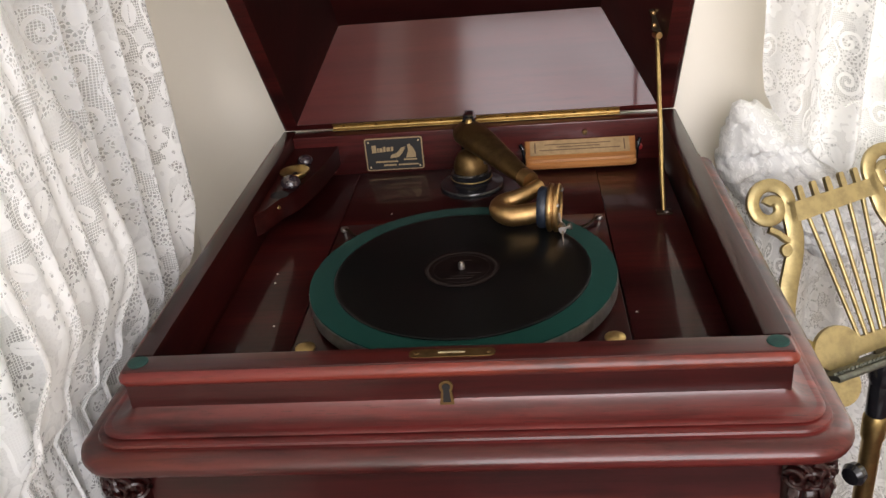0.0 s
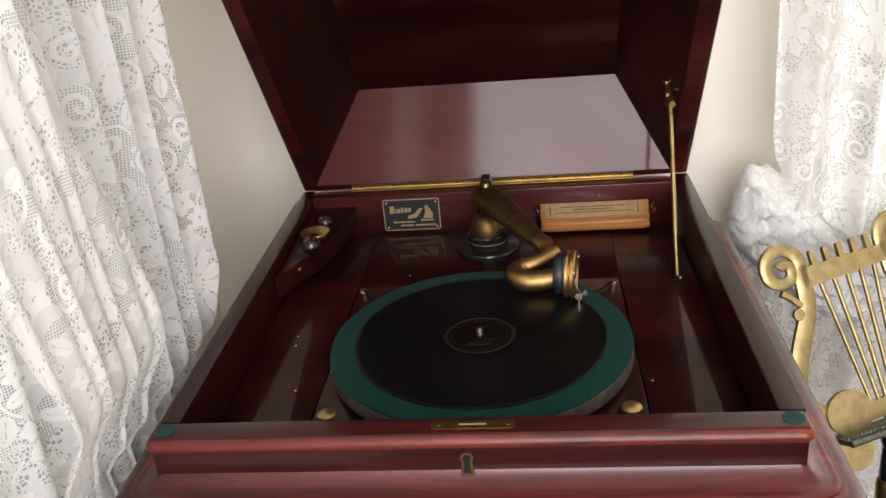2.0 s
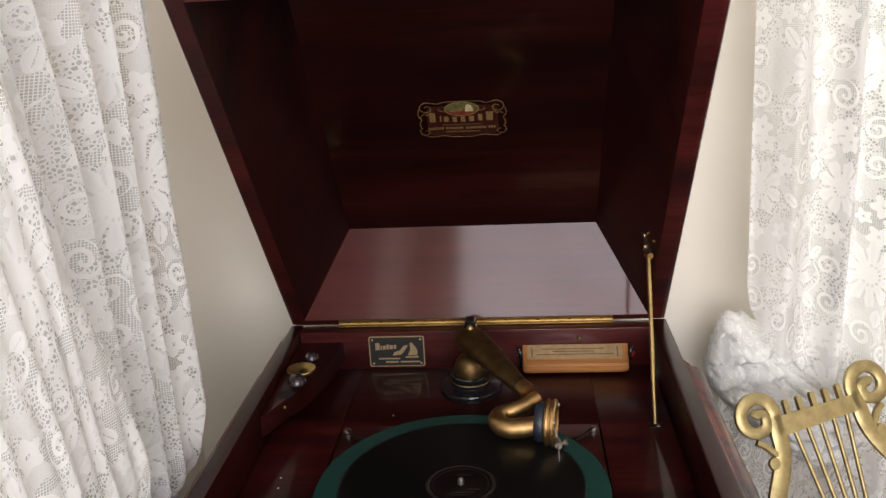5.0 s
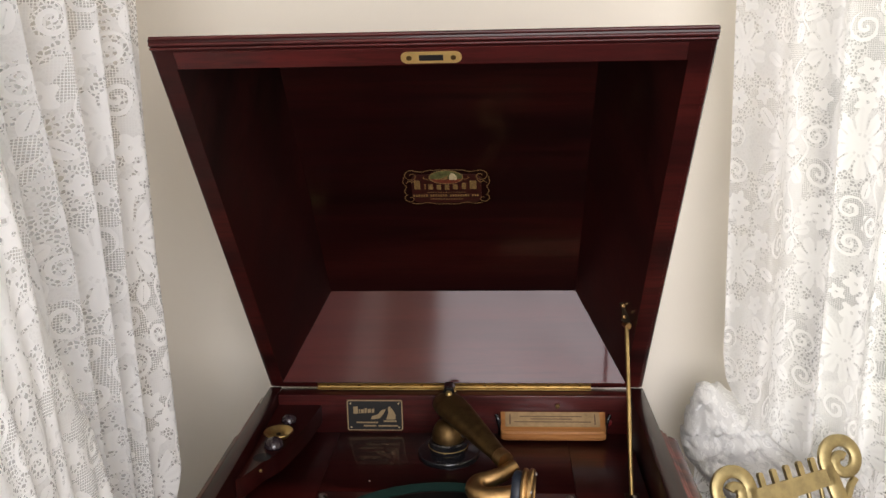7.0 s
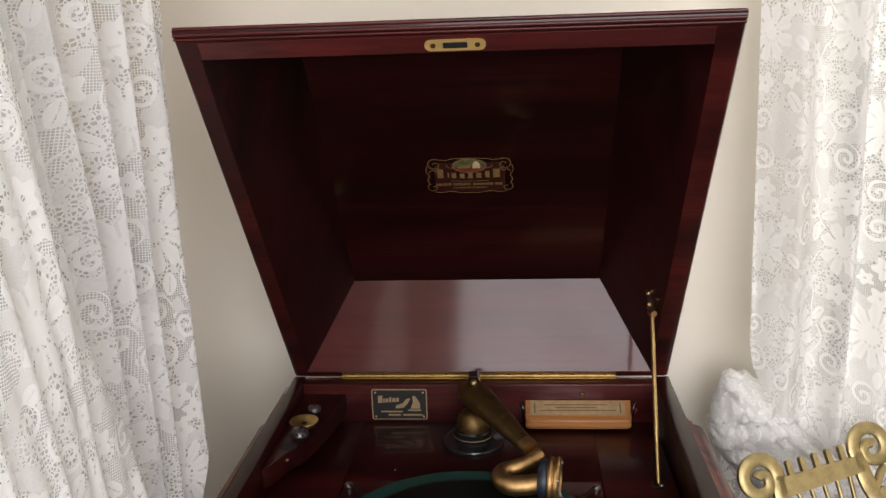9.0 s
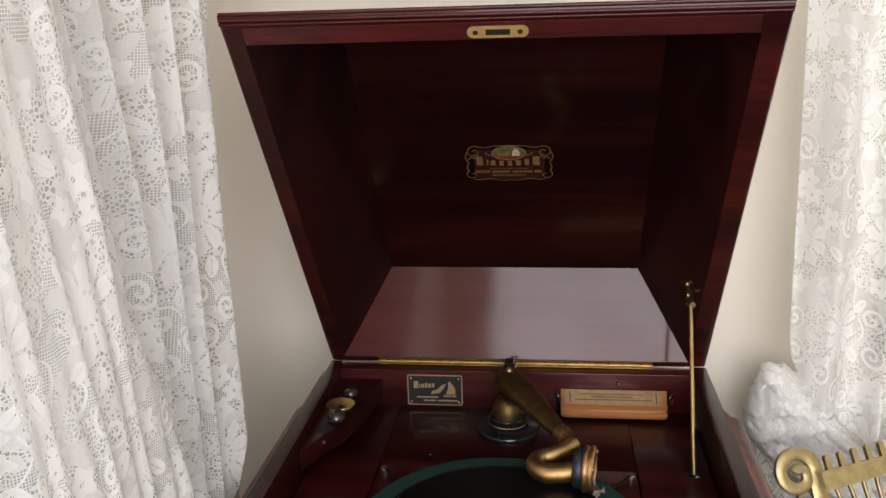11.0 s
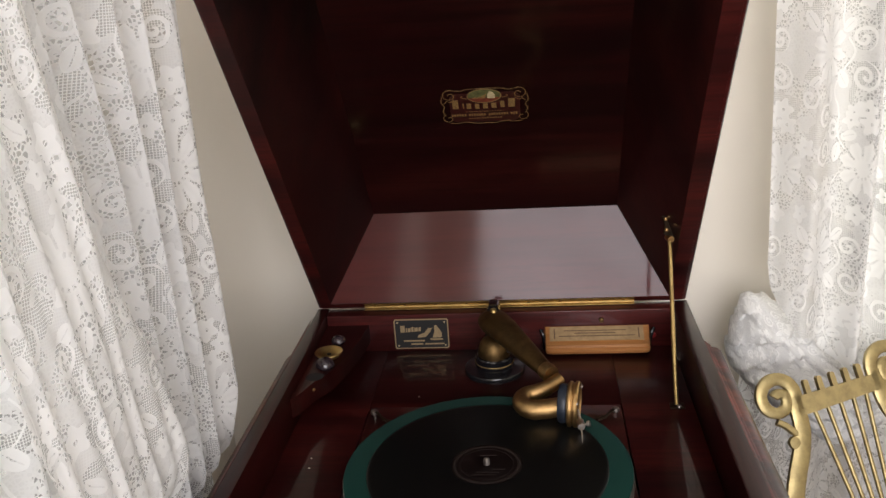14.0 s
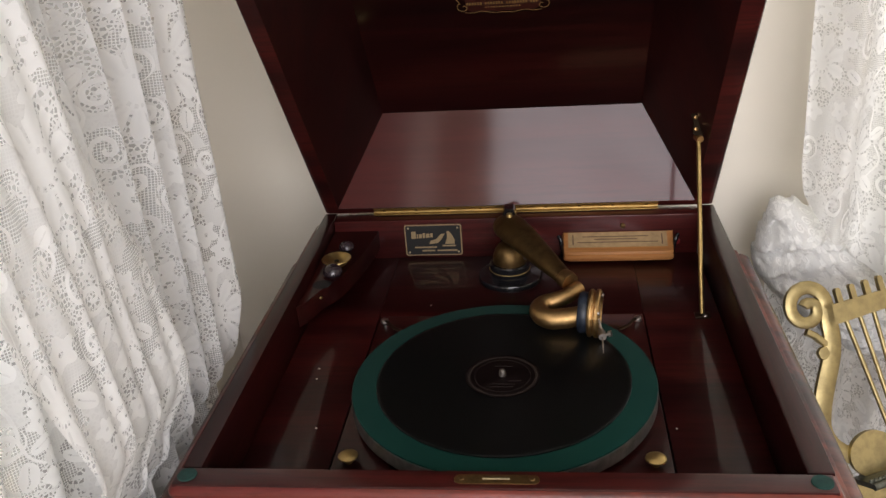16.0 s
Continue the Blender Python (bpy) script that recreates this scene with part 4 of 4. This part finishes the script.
cup = part("needle_cup", turned([(0.0085, 0.9838), (0.0130, 0.9850), (0.0158, 0.9895), (0.0180, 0.9906), (0.0188, 0.9916), (0.0182, 0.9926), (0.0160, 0.9918), (0.0120, 0.9885), (0.0050, 0.9876), (0.0, 0.9876)], (-0.2180, 0.2330, 0), steps=36), BRASS, shelf, "open brass needle cup")
part("cup_stud", turned([(0.0030, 0.9876), (0.0030, 0.9890), (0.0, 0.9894)], (-0.2180, 0.2330, 0), steps=14), DARK_BRONZE, cup)
part("cup_hole", turned([(0.0112, shelf_top + 0.0002), (0.0, shelf_top + 0.0003)], (-0.2250, 0.1770, 0), steps=28), DARK, shelf)
for x, y, r in ((-0.2165, 0.2020, 0.0122), (-0.2140, 0.2750, 0.0100)):
    part("ball_knob", turned([(r * 0.80, shelf_top + 0.0002), (r, shelf_top + r * 0.30), (r * 0.97, shelf_top + r * 0.55), (r * 0.80, shelf_top + r * 0.88), (r * 0.45, shelf_top + r * 1.10), (0, shelf_top + r * 1.18)], (x, y, 0), steps=30), BALL, shelf, "smoky rounded knob")
part("screw", turned([(0.0022, 0), (0.0016, 0.0010), (0, 0.0012)], (-0.2225, 0.1585, 0.9760), (0.8, -0.55, 0.1), 12), BRASS, shelf)

# ---- loose things on the phonograph ----
record = thing("gramophone_record", (0, 0, 0.9675), "black ten-inch shellac record lying on the turntable", "record")
disc = part("disc", turned([(0.0038, 0.9676), (0.1262, 0.9676), (0.1270, 0.9682), (0.1270, 0.9692), (0.1258, 0.9698), (0.1225, 0.9696), (0.0520, 0.9696), (0.0500, 0.9694), (0.0405, 0.9694), (0.0038, 0.9694)], steps=128), SHELLAC, record)
label_part = part("label", turned([(0.0, 0.96960), (0.0375, 0.96960), (0.0378, 0.97005), (0.0372, 0.97020), (0.0, 0.97020)], steps=64), LABEL, record, "dark worn paper label")
for r0, w in ((0.0325, 0.0034), (0.0280, 0.0006)):
    part("label_ring", turned([(r0, 0.97018), (r0 + 0.0003, 0.97040), (r0 + w - 0.0003, 0.97040), (r0 + w, 0.97018)], steps=56, capped=False), LABEL_INK, label_part)
for x0, x1, y in ((-0.010, 0.013, -0.0150), (-0.014, 0.011, -0.0195), (-0.008, 0.009, 0.0170), (0.006, 0.019, -0.0095)):
    part("print_bar", slab([(x0, y - 0.0008), (x1, y - 0.0008), (x1, y + 0.0008), (x0, y + 0.0008)], 0.0004, Matrix.Translation((0, 0, 0.9703))), LABEL_INK, label_part)

block = thing("wooden_tray", (0.137, 0.318, DECK), "pale wooden needle tray with brown paper label", "tray")
prof = [(0.3325, 0.9475), (0.3060, 0.9455), (0.3025, 0.9480), (0.3018, 0.9515), (0.3062, 0.9548), (0.3045, 0.9562), (0.3052, 0.9592), (0.3120, 0.9612), (0.3325, 0.9755)]
bm = bmesh.new()
rows = []
for x, dy in ((0.0665, 0.010), (0.0678, 0.004), (0.0720, 0.001), (0.0770, 0.0), (0.1990, 0.0), (0.2040, 0.001), (0.2080, 0.004), (0.2095, 0.010)):
    rows.append([bm.verts.new((x, min(y + dy, 0.3326), z)) for y, z in prof])
for a, b in zip(rows, rows[1:]):
    for i in range(len(prof)):
        j = (i + 1) % len(prof)
        bm.faces.new((a[i], a[j], b[j], b[i]))
bm.faces.new(rows[0])
bm.faces.new(rows[-1])
part("tray_body", bm, PINE, block, "pale grained wood")
lab = Matrix.Translation((0.1372, 0.3222, 0.9689)) @ pose(0, 0, 0, 34.9, 0, 0)
paper = part("paper_label", slab(rounded(0.1280, 0.0225, 0.001), 0.0008, lab), PAPER, block, "faded brown printed paper")
for x0, x1, y in ((-0.045, 0.040, 0.0045), (-0.030, 0.026, 0.0005), (-0.052, 0.052, -0.0040)):
    part("print_bar", slab([(x0, y - 0.0006), (x1, y - 0.0006), (x1, y + 0.0006), (x0, y + 0.0006)], 0.0011, lab), PAPER_INK, paper)
for sx in (-1, 1):
    part("print_bar", slab([(sx * 0.0575 - 0.0008, -0.008), (sx * 0.0575 + 0.0008, -0.008), (sx * 0.0575 + 0.0008, 0.008), (sx * 0.0575 - 0.0008, 0.008)], 0.0011, lab), PAPER_INK, paper)
for sx, x in ((-1, 0.0660), (1, 0.2100)):
    part("clip", tube(bezier([(x, 0.330, 0.9440), (x, 0.3240, 0.956), (x + sx * 0.002, 0.322, 0.9680), (x + sx * 0.005, 0.3260, 0.9740)], 6), 0.0028, 10), BLACK, block)
part("red_stud", turned([(0.0040, 0), (0.0036, 0.003), (0, 0.004)], (0.2155, 0.3335, 0.9600), (0, -1, 0), 14), CRIMSON, block)
part("back_stud", turned([(0.0036, 0), (0.0032, 0.003), (0, 0.004)], (0.1450, 0.3335, 0.9840), (0, -1, 0), 14), OLD_GOLD, phonograph, "small dull stud in the back board")

# ---- lace ----
def lace_sheet(name, fn, ns, nt, material, parent, label="", seed=0):
    """A hanging cloth: fn(s, t) gives a place, and cloth metres for the weave."""
    bm = bmesh.new()
    uv = bm.loops.layers.uv.new("cloth")
    grid = [[None] * (nt + 1) for _ in range(ns + 1)]
    co = {}
    for i in range(ns + 1):
        for j in range(nt + 1):
            p, w = fn(i / ns, j / nt)
            vtx = bm.verts.new(p)
            grid[i][j] = vtx
            co[vtx] = w
    for i in range(ns):
        for j in range(nt):
            f = bm.faces.new((grid[i][j], grid[i + 1][j], grid[i + 1][j + 1], grid[i][j + 1]))
            for lp in f.loops:
                lp[uv].uv = co[lp.vert]
    return part(name, bm, material, parent, label)


curtain_left = thing("lace_curtain", (-0.31, -0.08, 0.02), "full-length white floral lace curtain hanging in soft folds", "curtain", "lace curtains")


def ease(a, b, v):
    v = min(1.0, max(0.0, (v - a) / (b - a)))
    return v * v * (3 - 2 * v)


def left_panel(s, t):
    z = 0.02 + (TOP - 0.03) * t
    edge = 0.116 - 0.056 * (1 - ease(0.93, 1.20, z)) - 0.02 * (1 - ease(0.4, 0.9, z))
    near = -0.272 - 0.05 * ease(1.03, 1.22, z) - 0.14 * ease(1.20, 1.55, z)
    y = near + (edge - near) * s
    # a full billow whose rounded edge leans down across the narrower folds
    brim = -0.205 + 0.028 * ease(1.52, 1.30, z) + 0.052 * ease(1.34, 1.12, z) + 0.045 * ease(1.15, 0.98, z)
    bulge = ease(brim + 0.010, brim - 0.016, y) * ease(0.97, 1.06, z)
    # the folds hang almost straight, and lean a little where the cloth is fuller
    q = y - 0.14 * (1.30 - z) * ease(0.05, -0.18, y) - 0.012 * noise.noise((y * 5, z * 1.6, 1.7))
    ph = 2 * math.pi * (q / 0.056 + 0.40 * noise.noise((q * 9.0, z * 1.3, 3.1)))
    amp = 0.0150 * (1 - 0.72 * ease(brim + 0.005, brim - 0.02, y)) * (0.9 + 0.7 * noise.noise((q * 14.0, z * 1.1, 5.0)))
    x = -0.311 + 0.009 * ease(0.02, 0.10, y) + 0.036 * bulge + amp * math.sin(ph) + 0.0024 * math.sin(2 * ph + 3 * z) + 0.0024 * noise.noise((q * 30, z * 6, 4.0)) + 0.004 * noise.noise((q * 9, z * 3, 9.0))
    x += 0.007 * noise.noise((y * 16, z * 2.2, 14.0)) * bulge
    x -= 0.030 * (1 - ease(0.925, 0.968, z))
    y += 0.0080 * math.cos(ph) * (1 - s ** 6) * (1 - 0.8 * bulge) + 0.010 * bulge * ease(brim - 0.02, brim, y)
    return (x, y, z), (1.55 * (near + (edge - near) * s) + 0.37, 0.98 * z + 0.08)


def left_under(s, t):
    """The overlapped hem of the cloth that hangs behind the first fall."""
    z = 0.02 + (TOP - 0.03) * t
    y = -0.30 - 0.10 * ease(1.1, 1.5, z) + (0.27 + 0.10 * ease(1.1, 1.5, z)) * s
    ph = 2 * math.pi * (y / 0.061 + 0.3 * noise.noise((y * 7, z, 21.0)))
    return (-0.352 + 0.011 * math.sin(ph) + 0.004 * noise.noise((y * 12, z * 3, 17.0)), y, z), (1.35 * y + 0.21, 0.98 * z + 0.19)


lace_sheet("lace_panel", left_panel, 240, 190, LACE, curtain_left)
lace_sheet("under_panel", left_under, 90, 70, LACE, curtain_left, "second layer of the lace behind the first")


curtain_right = thing("lace_curtain", (0.50, 0.36, 0.02), "white floral lace curtain swept aside over a gathered pouf", "curtain", "lace curtains")


def right_panel(s, t):
    x = 0.368 + 0.50 * s
    low = float(np.interp(s, (0.0, 0.010, 0.030, 0.060, 0.120, 0.220, 1.0), (1.055, 1.018, 0.990, 0.970, 0.943, 0.900, 0.885)))
    low += 0.004 * math.sin(150 * x)
    z = low + (TOP - 0.015 - low) * t ** 1.15
    # one broad rounded fold at the edge, then deep narrow ones
    fold = 0.50 * s / 0.082 if s < 0.164 else 1.0 + (0.50 * s - 0.082) / 0.055
    ph = 2 * math.pi * (fold - 0.25 + 0.05 * math.sin(2.5 * z + 4 * s) * min(1.0, 6 * s) + 0.16 * noise.noise((s * 9, z * 1.5, 6.0)) * min(1.0, 5 * s))
    amp = 0.021 * (0.9 + 0.5 * noise.noise((s * 11, z * 1.2, 8.0)))
    y = 0.352 - 0.02 * s - amp * math.sin(ph) + 0.0025 * noise.noise((s * 40, z * 6, 2.0)) + 0.005 * noise.noise((s * 9, z * 3, 2.0))
    y -= 0.010 * (1 - ease(0.0, 0.14, z - low))
    x += 0.004 * math.sin(7 * z) * (1 - s)
    return (x, y, z), (0.80 * s + 0.055, 0.98 * z + 0.031)


lace_sheet("lace_panel", right_panel, 220, 130, LACE_SHEER, curtain_right)


def right_fall(s, t):
    z = 0.02 + 0.93 * t
    x = 0.335 + 0.50 * s + 0.03 * t * (1 - s)
    ph = 2 * math.pi * (7 * s + 0.2 * math.sin(3 * z))
    return (x, 0.435 + 0.016 * math.sin(ph), z), (0.8 * s, z + 0.013)


lace_sheet("lower_fall", right_fall, 140, 60, LACE, curtain_right, "shaded lower fall of the lace")


def pouf(s, t):
    """Gathered bag of cloth, corner by corner between four tips."""
    a, b = s * 2 * math.pi, (t - 0.5) * math.pi
    cx, sx = math.cos(b) * math.cos(a), math.cos(b) * math.sin(a)
    u = math.copysign(abs(cx) ** 0.45, cx)
    v = math.copysign(abs(math.sin(b)) ** 0.45, math.sin(b))
    tl, bl, br, tr = (0.352, 1.010), (0.320, 0.880), (0.495, 0.728), (0.600, 0.815)
    p, q = (u + 1) / 2, (v + 1) / 2
    x = (1 - p) * (q * tl[0] + (1 - q) * bl[0]) + p * (q * tr[0] + (1 - q) * br[0])
    z = (1 - p) * (q * tl[1] + (1 - q) * bl[1]) + p * (q * tr[1] + (1 - q) * br[1])
    ridge = 1.0 - 2.2 * abs(noise.noise(((3 * p - q) * 2.2, (p + 3 * q) * 0.5, 3 + 0.4 * sx)))
    crease = 1.0 - 2.2 * abs(noise.noise(((3 * p - q) * 5.0, (p + 3 * q) * 1.5, 7 + 0.6 * sx)))
    fold = 1.0 - 2.0 * abs(noise.noise(((3 * p - q) * 9.0 + 1.5 * q, (p + 3 * q) * 2.2, 11 + 0.5 * sx)))
    wr = 0.0060 * ridge + 0.0058 * crease + 0.0042 * fold + 0.0010 * noise.noise((p * 40, q * 40, sx * 3))
    y = 0.392 - 0.044 * sx + wr * (1 if sx > -0.2 else 0.2)
    return (x, y, z + 0.4 * wr), (0.5 * p + 0.1 * sx, 0.5 * q)


lace_sheet("gathered_pouf", pouf, 210, 150, LACE_THICK, curtain_right, "puffed, wrinkled pouf of white lace")

# ---- window blind ----
blind = thing("window_blind", (WEST + 0.04, -0.62, 0.90), "white slatted blind with bright daylight behind", "blind")
for k in range(24):
    zc = 0.930 + 0.0485 * k
    bm = bmesh.new()
    rows = []
    for i in range(7):
        q = (i / 6 - 0.5)
        rows.append((0.052 * q * math.cos(radians(38)), 0.052 * q * math.sin(radians(38)) + 0.004 * (1 - 4 * q * q)))
    lo = [[bm.verts.new((WEST + 0.040 + dx, y, zc + dz)) for dx, dz in rows] for y in (-1.19, -0.085)]
    hi = [[bm.verts.new((WEST + 0.040 + dx, y, zc + dz + 0.0026)) for dx, dz in rows] for y in (-1.19, -0.085)]
    for i in range(6):
        bm.faces.new((lo[0][i], lo[0][i + 1], lo[1][i + 1], lo[1][i]))
        bm.faces.new((hi[0][i], hi[1][i], hi[1][i + 1], hi[0][i + 1]))
    for i in (0, 6):
        bm.faces.new((lo[0][i], lo[1][i], hi[1][i], hi[0][i]))
    for k2 in (0, 1):
        for i in range(6):
            bm.faces.new((lo[k2][i], lo[k2][i + 1], hi[k2][i + 1], hi[k2][i]))
    part("slat", bm, WHITE_PAINT, blind)
for y in (-1.05, -0.30):
    part("ladder_tape", box(WEST + 0.066, y, 0.898, WEST + 0.067, y + 0.012, 2.095), WHITE_PAINT, blind)

# ---- brass lyre music stand ----
LX, LU = Vector((0.934, 0.341, 0.107)).normalized(), Vector((-0.25, 0.408, 0.877))
LU = (LU - LX * LU.dot(LX)).normalized()
LN = LX.cross(LU)
LY = Matrix(((LX.x, LU.x, LN.x, 0.423), (LX.y, LU.y, LN.y, 0.267), (LX.z, LU.z, LN.z, 0.926), (0, 0, 0, 1)))
CX = 0.0135
stand = thing("music_stand", (0.497, 0.172, 0), "cast brass lyre-shaped music stand on a brass pole", "music stand")


def lyre_strip(points, widths, thick, name, parent, material=LYRE_BRASS, label=""):
    """A flat cast strip along a curve in the plane of the lyre."""
    pts = [Vector((p[0], p[1])) for p in points]
    left, right = [], []
    for i, p in enumerate(pts):
        d = (pts[min(i + 1, len(pts) - 1)] - pts[max(i - 1, 0)]).normalized()
        n = Vector((-d.y, d.x)) * widths[i] / 2
        left.append(p + n)
        right.append(p - n)
    bm = bmesh.new()
    rings = []
    for a, b in zip(left, right):
        rings.append([bm.verts.new(LY @ Vector((q.x, q.y, h))) for q, h in ((a, -thick / 2), (a, thick * 0.25), (a.lerp(b, 0.18), thick / 2), (a.lerp(b, 0.82), thick / 2), (b, thick * 0.25), (b, -thick / 2))])
    for a, b in zip(rings, rings[1:]):
        for k in range(6):
            j = (k + 1) % 6
            bm.faces.new((a[k], a[j], b[j], b[k]))
    bm.faces.new(rings[0])
    bm.faces.new(rings[-1])
    return part(name, bm, material, parent, label)


lyre = part("crossbar", slab([(CX - 0.062, -0.0400), (CX + 0.062, -0.0370), (CX + 0.060, -0.0160), (CX - 0.060, -0.0150)], 0.0075, LY), LYRE_BRASS, stand, "toothed brass crossbar of the lyre", bevel=0.0015)
for k in range(5):
    tx = CX - 0.0395 + 0.0195 * k
    part("tooth", slab([(tx - 0.0036, -0.0165), (tx + 0.0036, -0.0165), (tx + 0.0034, 0.0005), (tx + 0.0016, 0.0026), (tx - 0.0016, 0.0026), (tx - 0.0034, 0.0005)], 0.0068, LY), LYRE_BRASS, lyre, bevel=0.001)
for sx in (-1, 1):
    def m2(px, py):
        return (CX + sx * px, py)
    arm_pts = bezier([(0.0585, -0.012, 0), (0.060, -0.030, 0), (0.0625, -0.055, 0), (0.072, -0.080, 0), (0.088, -0.108, 0), (0.1020, -0.137, 0), (0.107, -0.160, 0), (0.099, -0.182, 0), (0.078, -0.199, 0), (0.050, -0.206, 0)], 8)
    side = lyre_strip([m2(p.x, p.y) for p in arm_pts], [0.019 + 0.004 * math.sin(math.pi * i / (len(arm_pts) - 1)) for i in range(len(arm_pts))], 0.0075, "lyre_arm", stand, label="curved brass arm of the lyre")
    spiral = []
    for k in range(44):
        t = k / 43
        a = radians(-20 + 500 * t)
        r = 0.0285 * (1 - 0.74 * t)
        spiral.append(m2(0.0850 - 0.002 * t + r * math.cos(math.pi - a), -0.0085 - 0.006 * t + r * math.sin(math.pi - a)))
    lyre_strip(spiral, [0.0170 - 0.0045 * k / 43 for k in range(44)], 0.0075, "scroll", side, label="spiral brass scroll")
    hook = bezier([(0.068, -0.062, 0), (0.076, -0.055, 0), (0.083, -0.046, 0), (0.093, -0.038, 0)], 6)
    lyre_strip([m2(p.x, p.y) for p in hook], [0.0085] * len(hook), 0.0070, "stem", side)
    part("knob", turned([(0.0, -0.0040), (0.0075, -0.0032), (0.0088, 0), (0.0075, 0.0036), (0.0, 0.0046)], LY @ Vector((*m2(0.0790, -0.0690), 0)), LN, 20), LYRE_BRASS, side)
    foot = part("foot_disc", slab([m2(0.0570 + 0.031 * math.cos(a), -0.2010 + 0.028 * math.sin(a)) for a in (2 * math.pi * i / 32 for i in range(32))], 0.0070, LY @ Matrix.Translation((0, 0, 0.006))), LYRE_BRASS, stand, "round flat brass terminal", bevel=0.0014)
    part("lower_disc", slab([m2(0.0600 + 0.026 * math.cos(a), -0.2480 + 0.027 * math.sin(a)) for a in (2 * math.pi * i / 32 for i in range(32))], 0.0060, LY @ Matrix.Translation((0, 0, -0.004))), LYRE_BRASS, foot, bevel=0.0012)
part("base_bar", slab([(CX - 0.055, -0.2200), (CX + 0.055, -0.2200), (CX + 0.055, -0.2020), (CX + 0.02, -0.1980), (CX - 0.02, -0.1980), (CX - 0.055, -0.2020)], 0.0075, LY), LYRE_BRASS, stand, bevel=0.0015)
for k in range(5):
    top_x, bot_x = CX - 0.0390 + 0.0195 * k, CX - 0.0205 + 0.0103 * k
    part("string", tube([LY @ Vector((top_x, -0.0340, 0.001)), LY @ Vector((bot_x, -0.2060, 0.001))], 0.0029, 10), LYRE_BRASS, stand, "thin brass rod")
ledge = part("ledge", slab([(CX - 0.088, -0.2300), (CX + 0.088, -0.2300), (CX + 0.088, -0.2235), (CX - 0.088, -0.2235)], 0.042, LY @ Matrix.Translation((0, 0, 0.020))), LEDGE, stand, "grey-green metal music ledge with a beaded lip", bevel=0.0015)
for k in range(30):
    part("bead", turned([(0.0, -0.0030), (0.0024, -0.0022), (0.0034, 0), (0.0024, 0.0022), (0.0, 0.0030)], LY @ Vector((CX - 0.085 + 0.00586 * k, -0.2225, 0.0345)), LX + 0.8 * LU, 8), LEDGE, ledge)
part("ledge_lip", tube([LY @ Vector((CX - 0.088, -0.2270, 0.0420)), LY @ Vector((CX + 0.088, -0.2270, 0.0420))], 0.0042, 12), LEDGE, ledge)
px, py = 0.497, 0.172
part("hub", turned([(0.015, 0.690), (0.018, 0.700), (0.018, 0.728), (0.012, 0.736)], (px, py, 0), steps=24), BLACK, stand, "black hub under the ledge")
part("collar", turned([(0.0125, 0.640), (0.0140, 0.645), (0.0140, 0.690), (0.0110, 0.695)], (px, py, 0), steps=24), BLACK, stand)
part("pole", turned([(0.0125, 0.03), (0.0125, 0.600), (0.0150, 0.605), (0.0155, 0.635), (0.0130, 0.641)], (px, py, 0), steps=28), BRASS, stand, "brass tube pole")
part("clamp_knob", turned([(0.004, 0), (0.004, 0.008), (0.014, 0.010), (0.016, 0.020), (0.012, 0.027), (0, 0.029)], (px - 0.010, py - 0.010, 0.560), (-0.8, -0.6, 0), 20), BLACK, stand, "black clamp knob")
part("foot", turned([(0.150, 0.0), (0.150, 0.010), (0.110, 0.020), (0.030, 0.030), (0.014, 0.045)], (px + 0.02, py, 0), steps=40), BLACK, stand)
